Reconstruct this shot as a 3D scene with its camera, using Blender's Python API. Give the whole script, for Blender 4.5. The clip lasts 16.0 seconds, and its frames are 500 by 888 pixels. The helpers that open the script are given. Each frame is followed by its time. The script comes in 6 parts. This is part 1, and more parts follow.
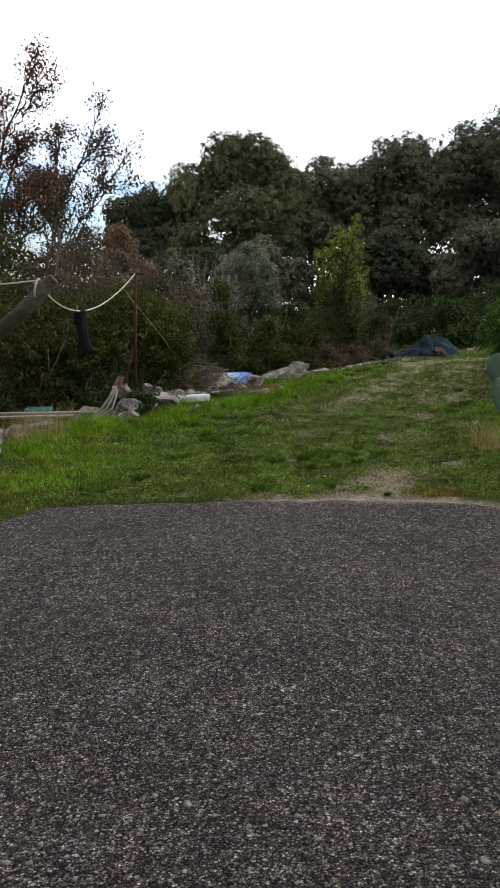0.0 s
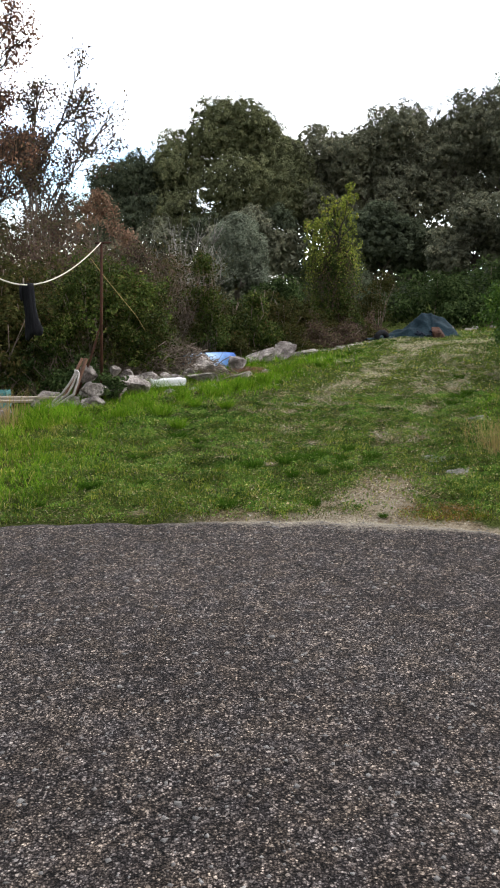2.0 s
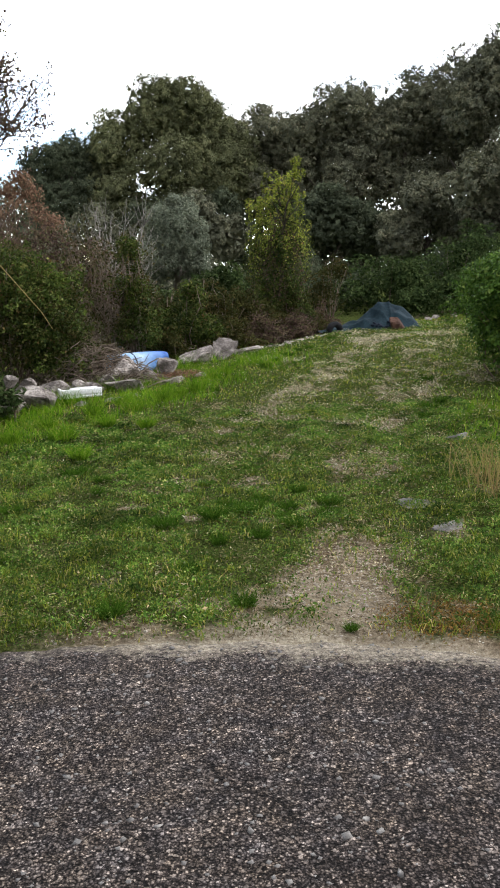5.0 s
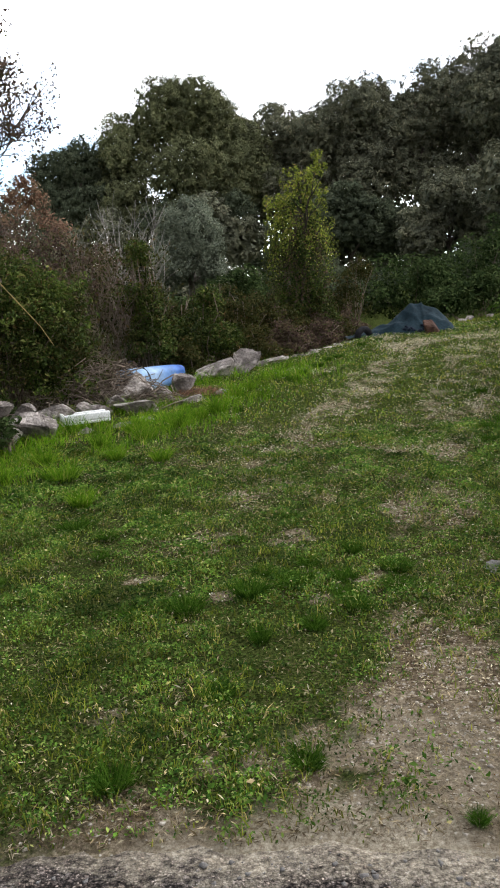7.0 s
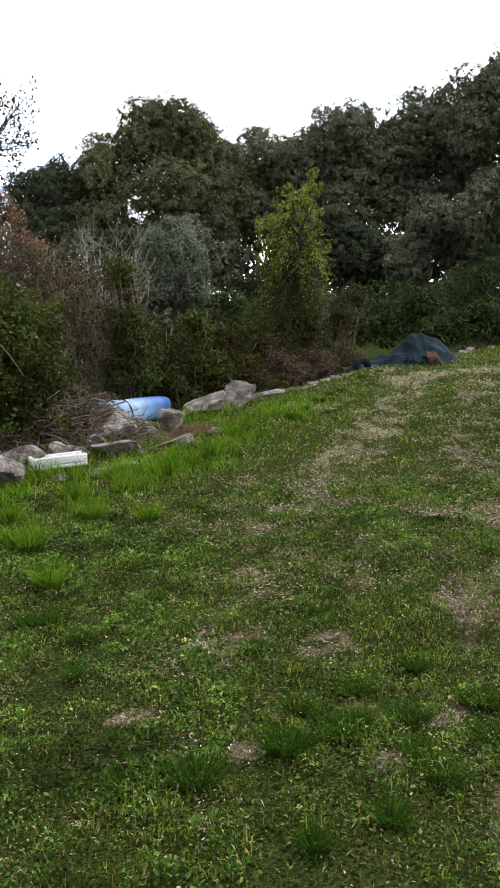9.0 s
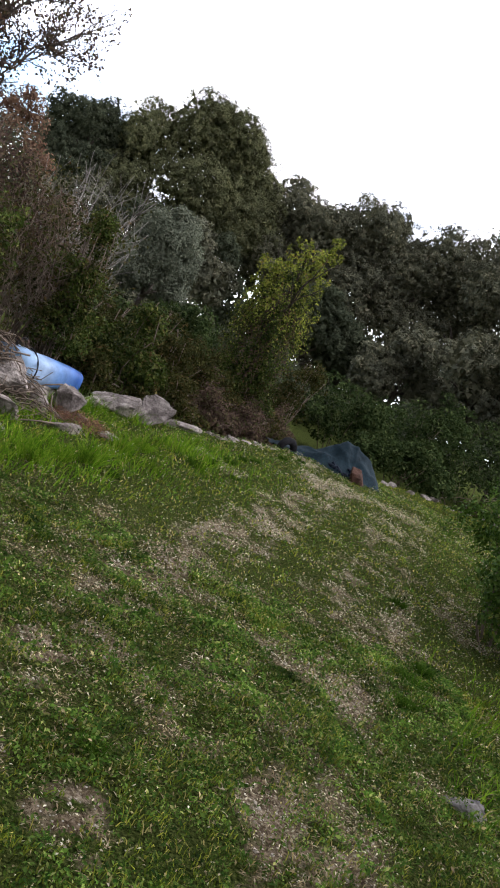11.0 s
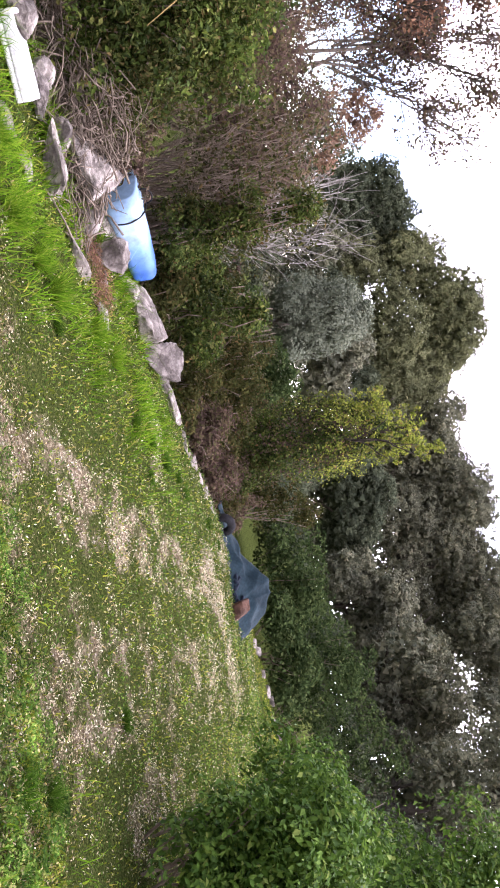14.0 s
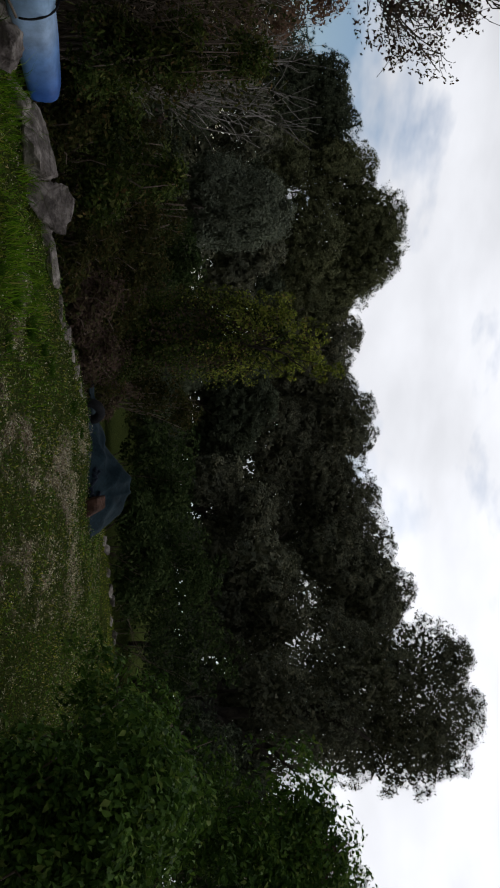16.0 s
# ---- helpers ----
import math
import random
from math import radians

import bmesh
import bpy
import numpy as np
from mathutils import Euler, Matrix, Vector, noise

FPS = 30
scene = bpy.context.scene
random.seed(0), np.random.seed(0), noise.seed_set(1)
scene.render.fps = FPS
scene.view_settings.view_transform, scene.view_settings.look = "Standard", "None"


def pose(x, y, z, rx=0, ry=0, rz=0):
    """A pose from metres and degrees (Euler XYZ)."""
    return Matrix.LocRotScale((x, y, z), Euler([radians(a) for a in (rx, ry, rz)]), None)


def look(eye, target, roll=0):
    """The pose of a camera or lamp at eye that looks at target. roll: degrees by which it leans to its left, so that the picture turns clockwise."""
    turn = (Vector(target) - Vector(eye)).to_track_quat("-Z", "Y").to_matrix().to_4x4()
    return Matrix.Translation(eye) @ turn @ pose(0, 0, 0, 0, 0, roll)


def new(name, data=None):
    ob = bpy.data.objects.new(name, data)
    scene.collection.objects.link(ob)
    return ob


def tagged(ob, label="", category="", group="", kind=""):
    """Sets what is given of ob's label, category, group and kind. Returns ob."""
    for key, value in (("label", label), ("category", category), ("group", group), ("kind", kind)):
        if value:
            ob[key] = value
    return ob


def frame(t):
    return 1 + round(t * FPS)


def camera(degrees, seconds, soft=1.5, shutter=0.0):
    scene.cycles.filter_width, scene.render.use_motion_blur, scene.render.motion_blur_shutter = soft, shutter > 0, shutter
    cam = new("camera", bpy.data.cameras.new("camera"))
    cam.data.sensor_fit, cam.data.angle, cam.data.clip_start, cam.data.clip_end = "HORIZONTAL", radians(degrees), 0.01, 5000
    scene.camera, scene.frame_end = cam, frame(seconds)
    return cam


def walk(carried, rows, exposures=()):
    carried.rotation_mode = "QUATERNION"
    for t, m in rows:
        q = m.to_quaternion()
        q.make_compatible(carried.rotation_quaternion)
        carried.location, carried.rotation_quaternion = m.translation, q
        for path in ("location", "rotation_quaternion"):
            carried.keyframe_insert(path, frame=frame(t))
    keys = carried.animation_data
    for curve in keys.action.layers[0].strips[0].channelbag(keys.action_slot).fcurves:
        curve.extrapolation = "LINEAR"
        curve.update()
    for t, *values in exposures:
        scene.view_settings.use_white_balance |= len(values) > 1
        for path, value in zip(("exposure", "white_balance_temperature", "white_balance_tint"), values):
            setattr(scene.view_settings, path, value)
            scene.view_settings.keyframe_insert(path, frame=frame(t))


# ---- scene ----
cam = camera(34.3, 16.0, soft=1.9)
PATH = [
    (0, (0.016, -0.005, 1.473), (-0.012, 1.969, 1.151), -2.0),
    (0.5, (0.011, 0.329, 1.496), (0.024, 2.302, 1.169), -2.1),
    (1, (0.101, 0.639, 1.508), (0.112, 2.61, 1.167), -2.4),
    (1.5, (0.149, 0.887, 1.503), (0.11, 2.85, 1.126), -2.4),
    (2, (0.158, 1.2, 1.509), (0.153, 3.162, 1.122), -1.2),
    (2.5, (0.233, 1.476, 1.495), (0.253, 3.436, 1.097), -1.0),
    (3, (0.334, 1.785, 1.514), (0.376, 3.744, 1.111), -0.3),
    (3.5, (0.351, 2.161, 1.52), (0.432, 4.118, 1.112), 0.1),
    (3.7, (0.368, 2.302, 1.524), (0.476, 4.256, 1.114), -0.4),
    (5.8, (0.473, 3.645, 1.476), (0.521, 5.6, 1.058), -3.8),
    (6, (0.484, 3.76, 1.5), (0.51, 5.716, 1.087), -4.0),
    (6.5, (0.439, 4.078, 1.491), (0.454, 6.036, 1.086), -2.9),
    (7, (0.382, 4.393, 1.492), (0.447, 6.35, 1.085), -3.6),
    (7.5, (0.365, 4.715, 1.489), (0.442, 6.674, 1.094), -3.6),
    (8, (0.301, 4.986, 1.489), (0.377, 6.945, 1.096), -2.1),
    (8.5, (0.211, 5.292, 1.499), (0.333, 7.251, 1.119), -2.4),
    (9, (0.209, 5.563, 1.501), (0.34, 7.528, 1.149), -2.4),
    (9.5, (0.199, 5.819, 1.504), (0.357, 7.786, 1.179), -1.3),
    (10, (0.165, 6.104, 1.516), (0.466, 8.058, 1.218), 0.3),
    (10.2, (0.17, 6.201, 1.512), (0.522, 8.15, 1.237), 4.6),
    (12.3, (0.703, 7.233, 1.475), (0.861, 9.209, 1.21), 58.1),
    (12.5, (0.752, 7.276, 1.486), (0.891, 9.254, 1.225), 60.6),
    (13, (0.825, 7.461, 1.482), (0.893, 9.439, 1.197), 64.9),
    (13.5, (0.898, 7.645, 1.495), (0.903, 9.632, 1.265), 71.0),
    (14, (1.037, 7.81, 1.491), (1.201, 9.8, 1.374), 82.2),
    (14.5, (1.065, 8.057, 1.494), (1.313, 10.042, 1.487), 84.6),
    (15, (1.072, 8.316, 1.474), (1.399, 10.287, 1.559), 86.7),
    (15.5, (1.126, 8.574, 1.491), (1.498, 10.534, 1.627), 90.7),
    (16, (1.151, 8.876, 1.46), (1.575, 10.823, 1.626), 92.8),
]

# exposure follows the phone's metering
EXPO = [(t, e, 6500 if t < 11 or t > 15.2 else 6350, 10 if t < 11 or t > 15.2 else 30 if t < 14.8 else 24) for t, e in ((0.0, -1.05), (1.0, -0.87), (2.0, -0.36), (3.5, -0.3), (6.0, -0.36), (7.0, -0.5), (8.5, -0.38), (9.0, -0.52), (9.5, -0.88), (10.0, -0.95), (12.5, 0.42), (13.5, 0.76), (14.0, 0.76), (14.5, 0.16), (15.0, -1.3), (15.5, -1.9), (16.0, -2.5))]
walk(cam, [(t, look(eye, target, roll)) for t, eye, target, roll in PATH], EXPO)

# ---------------------------------------------------------------- world and sun
SUN_AZ, SUN_EL = 44.0, 24.0
world = bpy.data.worlds.new("world")
scene.world = world
world.use_nodes = True
wn, wl = world.node_tree.nodes, world.node_tree.links
wn.clear()
w_out = wn.new("ShaderNodeOutputWorld")
w_bg = wn.new("ShaderNodeBackground")
w_bg.inputs["Strength"].default_value = 0.175
sky = wn.new("ShaderNodeTexSky")
sky.sky_type, sky.sun_disc = "NISHITA", False
sky.sun_elevation, sky.sun_rotation = radians(SUN_EL), radians(SUN_AZ)
sky.air_density, sky.dust_density, sky.ozone_density = 1.0, 1.0, 1.5
_a, _e = radians(SUN_AZ), radians(SUN_EL)
SUN_DIR = (math.sin(_a) * math.cos(_e), math.cos(_a) * math.cos(_e), math.sin(_e))
w_tc = wn.new("ShaderNodeTexCoord")
w_map = wn.new("ShaderNodeMapping")
w_map.inputs["Scale"].default_value = (1.0, 1.0, 2.4)
w_map.inputs["Location"].default_value = (0.35, 0.1, 0.0)
w_noise = wn.new("ShaderNodeTexNoise")
w_noise.inputs["Scale"].default_value, w_noise.inputs["Detail"].default_value, w_noise.inputs["Roughness"].default_value = 2.2, 6.0, 0.55
w_dot = wn.new("ShaderNodeVectorMath")
w_dot.operation = "DOT_PRODUCT"
w_dot.inputs[1].default_value = SUN_DIR
w_side = wn.new("ShaderNodeVectorMath")
w_side.operation = "DOT_PRODUCT"
w_side.inputs[1].default_value = (0.8, -0.6, 0.0)
wl.new(w_tc.outputs["Generated"], w_side.inputs[0])
w_cover = wn.new("ShaderNodeMath")
w_cover.operation = "MULTIPLY_ADD"
w_cover.inputs[1].default_value = 0.35
w_ramp = wn.new("ShaderNodeValToRGB")
w_ramp.color_ramp.elements[0].position, w_ramp.color_ramp.elements[1].position = 0.16, 0.28
w_glow = wn.new("ShaderNodeMapRange")
w_glow.interpolation_type = "SMOOTHSTEP"
for _i, _v in enumerate((-0.35, 1.0, 0.50, 3.0)):
    w_glow.inputs[_i + 1].default_value = _v
w_cloud = wn.new("ShaderNodeMix")
w_cloud.data_type, w_cloud.blend_type = "RGBA", "MULTIPLY"
w_cloud.inputs[0].default_value = 1.0
w_cloud.inputs[6].default_value = (10.0, 10.2, 10.8, 1)
w_wisp = wn.new("ShaderNodeTexNoise")
w_wisp.inputs["Scale"].default_value, w_wisp.inputs["Detail"].default_value = 5.0, 5.0
w_tone = wn.new("ShaderNodeMapRange")
for _i, _v in enumerate((0.3, 0.7, 0.88, 1.15)):
    w_tone.inputs[_i + 1].default_value = _v
w_bright = wn.new("ShaderNodeMath")
w_bright.operation = "MULTIPLY"
wl.new(w_map.outputs["Vector"], w_wisp.inputs["Vector"])
wl.new(w_wisp.outputs["Fac"], w_tone.inputs[0])
w_mix = wn.new("ShaderNodeMix")
w_mix.data_type = "RGBA"
wl.new(w_tc.outputs["Generated"], w_map.inputs["Vector"])
wl.new(w_tc.outputs["Generated"], w_dot.inputs[0])
wl.new(w_map.outputs["Vector"], w_noise.inputs["Vector"])
wl.new(w_side.outputs["Value"], w_cover.inputs[0])
wl.new(w_noise.outputs["Fac"], w_cover.inputs[2])
wl.new(w_cover.outputs[0], w_ramp.inputs["Fac"])
wl.new(w_dot.outputs["Value"], w_glow.inputs[0])
wl.new(w_glow.outputs[0], w_bright.inputs[0])
wl.new(w_tone.outputs[0], w_bright.inputs[1])
wl.new(w_bright.outputs[0], w_cloud.inputs[7])
wl.new(w_ramp.outputs["Color"], w_mix.inputs[0])
w_clear = wn.new("ShaderNodeMix")
w_clear.data_type, w_clear.blend_type = "RGBA", "MULTIPLY"
w_clear.inputs[0].default_value = 1.0
w_clear.inputs[7].default_value = (2.4, 2.6, 2.9, 1)
wl.new(sky.outputs["Color"], w_clear.inputs[6])
wl.new(w_clear.outputs[2], w_mix.inputs[6])
wl.new(w_cloud.outputs[2], w_mix.inputs[7])
wl.new(w_mix.outputs[2], w_bg.inputs["Color"])
wl.new(w_bg.outputs["Background"], w_out.inputs["Surface"])

sun = new("sun", bpy.data.lights.new("sun", "SUN"))
sun.data.energy, sun.data.angle, sun.data.color = 1.5, radians(14), (1.0, 0.93, 0.84)
sun.matrix_world = look((0, 0, 30), (-math.sin(_a) * math.cos(_e), -math.cos(_a) * math.cos(_e), 30 - math.sin(_e)))


# ---------------------------------------------------------------- materials
def material(name, rough=0.8, metallic=0.0, spec=0.4):
    m = bpy.data.materials.new(name)
    m.use_nodes = True
    nt = m.node_tree
    b = nt.nodes["Principled BSDF"]
    b.inputs["Roughness"].default_value, b.inputs["Metallic"].default_value = rough, metallic
    b.inputs["Specular IOR Level"].default_value = spec
    return m, nt, b


def node(nt, kind, **inputs):
    n = nt.nodes.new(kind)
    for k, v in inputs.items():
        n.inputs[k.replace("_", " ")].default_value = v
    return n


def ramp(nt, fac, stops, interpolation="LINEAR"):
    r = nt.nodes.new("ShaderNodeValToRGB")
    r.color_ramp.interpolation = interpolation
    els = r.color_ramp.elements
    els[0].position, els[0].color = stops[0][0], (*stops[0][1], 1)
    els[1].position, els[1].color = stops[-1][0], (*stops[-1][1], 1)
    for p, c in stops[1:-1]:
        e = els.new(p)
        e.color = (*c, 1)
    nt.links.new(fac, r.inputs["Fac"])
    return r.outputs["Color"]


def mix(nt, fac, a, b, blend="MIX"):
    n = nt.nodes.new("ShaderNodeMix")
    n.data_type, n.blend_type = "RGBA", blend
    for i, v in ((0, fac), (6, a), (7, b)):
        if isinstance(v, bpy.types.NodeSocket):
            nt.links.new(v, n.inputs[i])
        elif i == 0:
            n.inputs[0].default_value = v
        else:
            n.inputs[i].default_value = (*v, 1)
    return n.outputs[2]


def noise_tex(nt, scale, detail=4.0, rough=0.55, coords="Object", stretch=None):
    tc = nt.nodes.new("ShaderNodeTexCoord")
    n = node(nt, "ShaderNodeTexNoise", Scale=scale, Detail=detail, Roughness=rough)
    src = tc.outputs[coords]
    if stretch:
        mp = nt.nodes.new("ShaderNodeMapping")
        mp.inputs["Scale"].default_value = stretch
        nt.links.new(src, mp.inputs["Vector"])
        src = mp.outputs["Vector"]
    nt.links.new(src, n.inputs["Vector"])
    return n.outputs["Fac"]


def voronoi(nt, scale, feature="F1", randomness=1.0):
    tc = nt.nodes.new("ShaderNodeTexCoord")
    n = nt.nodes.new("ShaderNodeTexVoronoi")
    n.feature = feature
    n.inputs["Scale"].default_value, n.inputs["Randomness"].default_value = scale, randomness
    nt.links.new(tc.outputs["Object"], n.inputs["Vector"])
    return n


def bump(nt, b, height, strength=0.5, distance=0.01):
    n = node(nt, "ShaderNodeBump", Strength=strength, Distance=distance)
    nt.links.new(height, n.inputs["Height"])
    nt.links.new(n.outputs["Normal"], b.inputs["Normal"])


def speckled(name, stops, scale, rough=0.85, bump_scale=None, strength=0.5, distance=0.01, stretch=None, metallic=0.0, spec=0.12, detail=6.0):
    """A surface whose colour wanders over a noise, with a second, finer grain and relief."""
    m, nt, b = material(name, rough, metallic, spec)
    big = noise_tex(nt, scale, detail, 0.6, stretch=stretch)
    fine = noise_tex(nt, scale * 9, 3.0, 0.6, stretch=stretch)
    col = ramp(nt, big, stops)
    grain = ramp(nt, fine, [(0.3, (0.72, 0.72, 0.72)), (0.7, (1.2, 1.2, 1.2))])
    nt.links.new(mix(nt, 1.0, col, grain, "MULTIPLY"), b.inputs["Base Color"])
    bump(nt, b, noise_tex(nt, bump_scale or scale * 5, 6.0, 0.65, stretch=stretch), strength, distance)
    return m


def foliage(name, stops, through_light=0.35, rough=0.5, spec=0.35, patch=0.5, patch_scale=1.3):
    """Leaves: each leaf takes its own hue; clumps drift lighter and darker; light comes through."""
    m, nt, b = material(name, rough, 0.0, spec)
    geo = nt.nodes.new("ShaderNodeNewGeometry")
    col = ramp(nt, geo.outputs["Random Per Island"], stops)
    drift = ramp(nt, noise_tex(nt, patch_scale, 3.0), [(0.3, (1 - patch, 1 - patch, 1 - patch)), (0.7, (1 + patch * 0.6, 1 + patch * 0.55, 1 + patch * 0.4))])
    col = mix(nt, 1.0, col, drift, "MULTIPLY")
    finer = ramp(nt, noise_tex(nt, patch_scale * 5.5, 3.0), [(0.3, (1 - patch * 0.8, 1 - patch * 0.7, 1 - patch * 0.7)), (0.7, (1 + patch * 0.55, 1 + patch * 0.5, 1 + patch * 0.2))])
    col = mix(nt, 1.0, col, finer, "MULTIPLY")
    nt.links.new(col, b.inputs["Base Color"])
    tr = nt.nodes.new("ShaderNodeBsdfTranslucent")
    nt.links.new(col, tr.inputs["Color"])
    ms = nt.nodes.new("ShaderNodeMixShader")
    ms.inputs[0].default_value = through_light
    nt.links.new(b.outputs["BSDF"], ms.inputs[1])
    nt.links.new(tr.outputs["BSDF"], ms.inputs[2])
    nt.links.new(ms.outputs["Shader"], nt.nodes["Material Output"].inputs["Surface"])
    return m


def one_channel(nt, colour):
    s = nt.nodes.new("ShaderNodeSeparateColor")
    nt.links.new(colour, s.inputs[0])
    return s.outputs[0]


def asphalt_material():
    """Worn asphalt: close-set stones of two sizes in dark binder, with cool and rusty blotches and hair cracks."""
    m, nt, b = material("worn_asphalt", 0.95, 0.0, 0.10)
    fine, coarse = voronoi(nt, 130.0), voronoi(nt, 55.0)
    spot_at = nt.nodes.new("ShaderNodeTexCoord")
    shake = node(nt, "ShaderNodeTexNoise", Scale=95.0, Detail=2.0)
    nt.links.new(spot_at.outputs["Object"], shake.inputs["Vector"])
    shaken = mix(nt, 0.012, spot_at.outputs["Object"], shake.outputs["Color"], "ADD")
    nt.links.new(shaken, fine.inputs["Vector"])
    nt.links.new(shaken, coarse.inputs["Vector"])
    small = ramp(nt, one_channel(nt, fine.outputs["Color"]), [(0.05, (0.022, 0.020, 0.020)), (0.45, (0.050, 0.046, 0.045)), (0.8, (0.092, 0.086, 0.083)), (0.97, (0.23, 0.217, 0.205))])
    binder = ramp(nt, fine.outputs["Distance"], [(0.25, (1.25, 1.25, 1.25)), (0.62, (0.16, 0.157, 0.155))])
    small = mix(nt, 1.0, small, binder, "MULTIPLY")
    large = ramp(nt, one_channel(nt, coarse.outputs["Color"]), [(0.0, (0.058, 0.055, 0.054)), (0.7, (0.100, 0.095, 0.092)), (1.0, (0.23, 0.22, 0.21))])
    pick = nt.nodes.new("ShaderNodeSeparateColor")
    nt.links.new(coarse.outputs["Color"], pick.inputs[0])
    chosen = ramp(nt, pick.outputs[1], [(0.70, (0, 0, 0)), (0.74, (1, 1, 1))])
    core = ramp(nt, coarse.outputs["Distance"], [(0.30, (1, 1, 1)), (0.42, (0, 0, 0))])
    col = mix(nt, mix(nt, 1.0, chosen, core, "MULTIPLY"), small, large)
    pits = ramp(nt, noise_tex(nt, 75.0, 5.0, 0.7), [(0.37, (0.13, 0.127, 0.124)), (0.52, (1.20, 1.17, 1.14))])
    col = mix(nt, 1.0, col, pits, "MULTIPLY")
    stain = ramp(nt, noise_tex(nt, 1.3, 6.0, 0.65), [(0.32, (0.74, 0.70, 0.68)), (0.5, (1.0, 0.97, 0.95)), (0.68, (1.26, 1.23, 1.20))])
    col = mix(nt, 1.0, col, stain, "MULTIPLY")
    mid = ramp(nt, noise_tex(nt, 11.0, 6.0, 0.75), [(0.34, (0.55, 0.54, 0.54)), (0.5, (1.0, 0.98, 0.97)), (0.66, (1.6, 1.56, 1.52))])
    col = mix(nt, 1.0, col, mid, "MULTIPLY")
    cluster = ramp(nt, noise_tex(nt, 27.0, 4.0, 0.6), [(0.36, (0.62, 0.62, 0.63)), (0.52, (1.0, 1.0, 1.0)), (0.68, (1.6, 1.56, 1.5))])
    col = mix(nt, 1.0, col, cluster, "MULTIPLY")
    tint = ramp(nt, noise_tex(nt, 6.5, 5.0, 0.7), [(0.38, (1.12, 1.02, 0.90)), (0.5, (1.05, 0.99, 0.95)), (0.62, (0.98, 0.97, 1.01))])
    col = mix(nt, 1.0, col, tint, "MULTIPLY")
    tc = nt.nodes.new("ShaderNodeTexCoord")
    bend = node(nt, "ShaderNodeTexNoise", Scale=3.0, Detail=5.0)
    nt.links.new(tc.outputs["Object"], bend.inputs["Vector"])
    place = mix(nt, 0.22, tc.outputs["Object"], bend.outputs["Color"], "ADD")
    cells = nt.nodes.new("ShaderNodeTexVoronoi")
    cells.feature = "DISTANCE_TO_EDGE"
    cells.inputs["Scale"].default_value = 0.9
    nt.links.new(place, cells.inputs["Vector"])
    line = ramp(nt, cells.outputs["Distance"], [(0.0, (0.22, 0.21, 0.21)), (0.008, (1, 1, 1))])
    open_here = ramp(nt, noise_tex(nt, 1.1, 3.0), [(0.48, (0, 0, 0)), (0.58, (1, 1, 1))])
    col = mix(nt, open_here, col, mix(nt, 1.0, col, line, "MULTIPLY"))
    # edge dust, plus grazing-view brightening painted on as the same pale tone
    at = nt.nodes.new("ShaderNodeAttribute")
    at.attribute_name = "dust_and_sheen"
    dusty_sheen = ramp(nt, noise_tex(nt, 70.0, 6.0, 0.75), [(0.34, (0.05, 0.042, 0.033)), (0.5, (0.27, 0.23, 0.17)), (0.68, (0.52, 0.47, 0.38))])
    worn = nt.nodes.new("ShaderNodeMath")
    worn.operation = "ADD"
    nt.links.new(at.outputs["Fac"], worn.inputs[0])
    nt.links.new(noise_tex(nt, 26.0, 7.0, 0.8), worn.inputs[1])
    cover = ramp(nt, worn.outputs[0], [(0.72, (0, 0, 0)), (1.25, (0.85, 0.85, 0.85))])
    nt.links.new(mix(nt, cover, col, dusty_sheen), b.inputs["Base Color"])
    bump(nt, b, fine.outputs["Distance"], 0.8, -0.006)
    return m


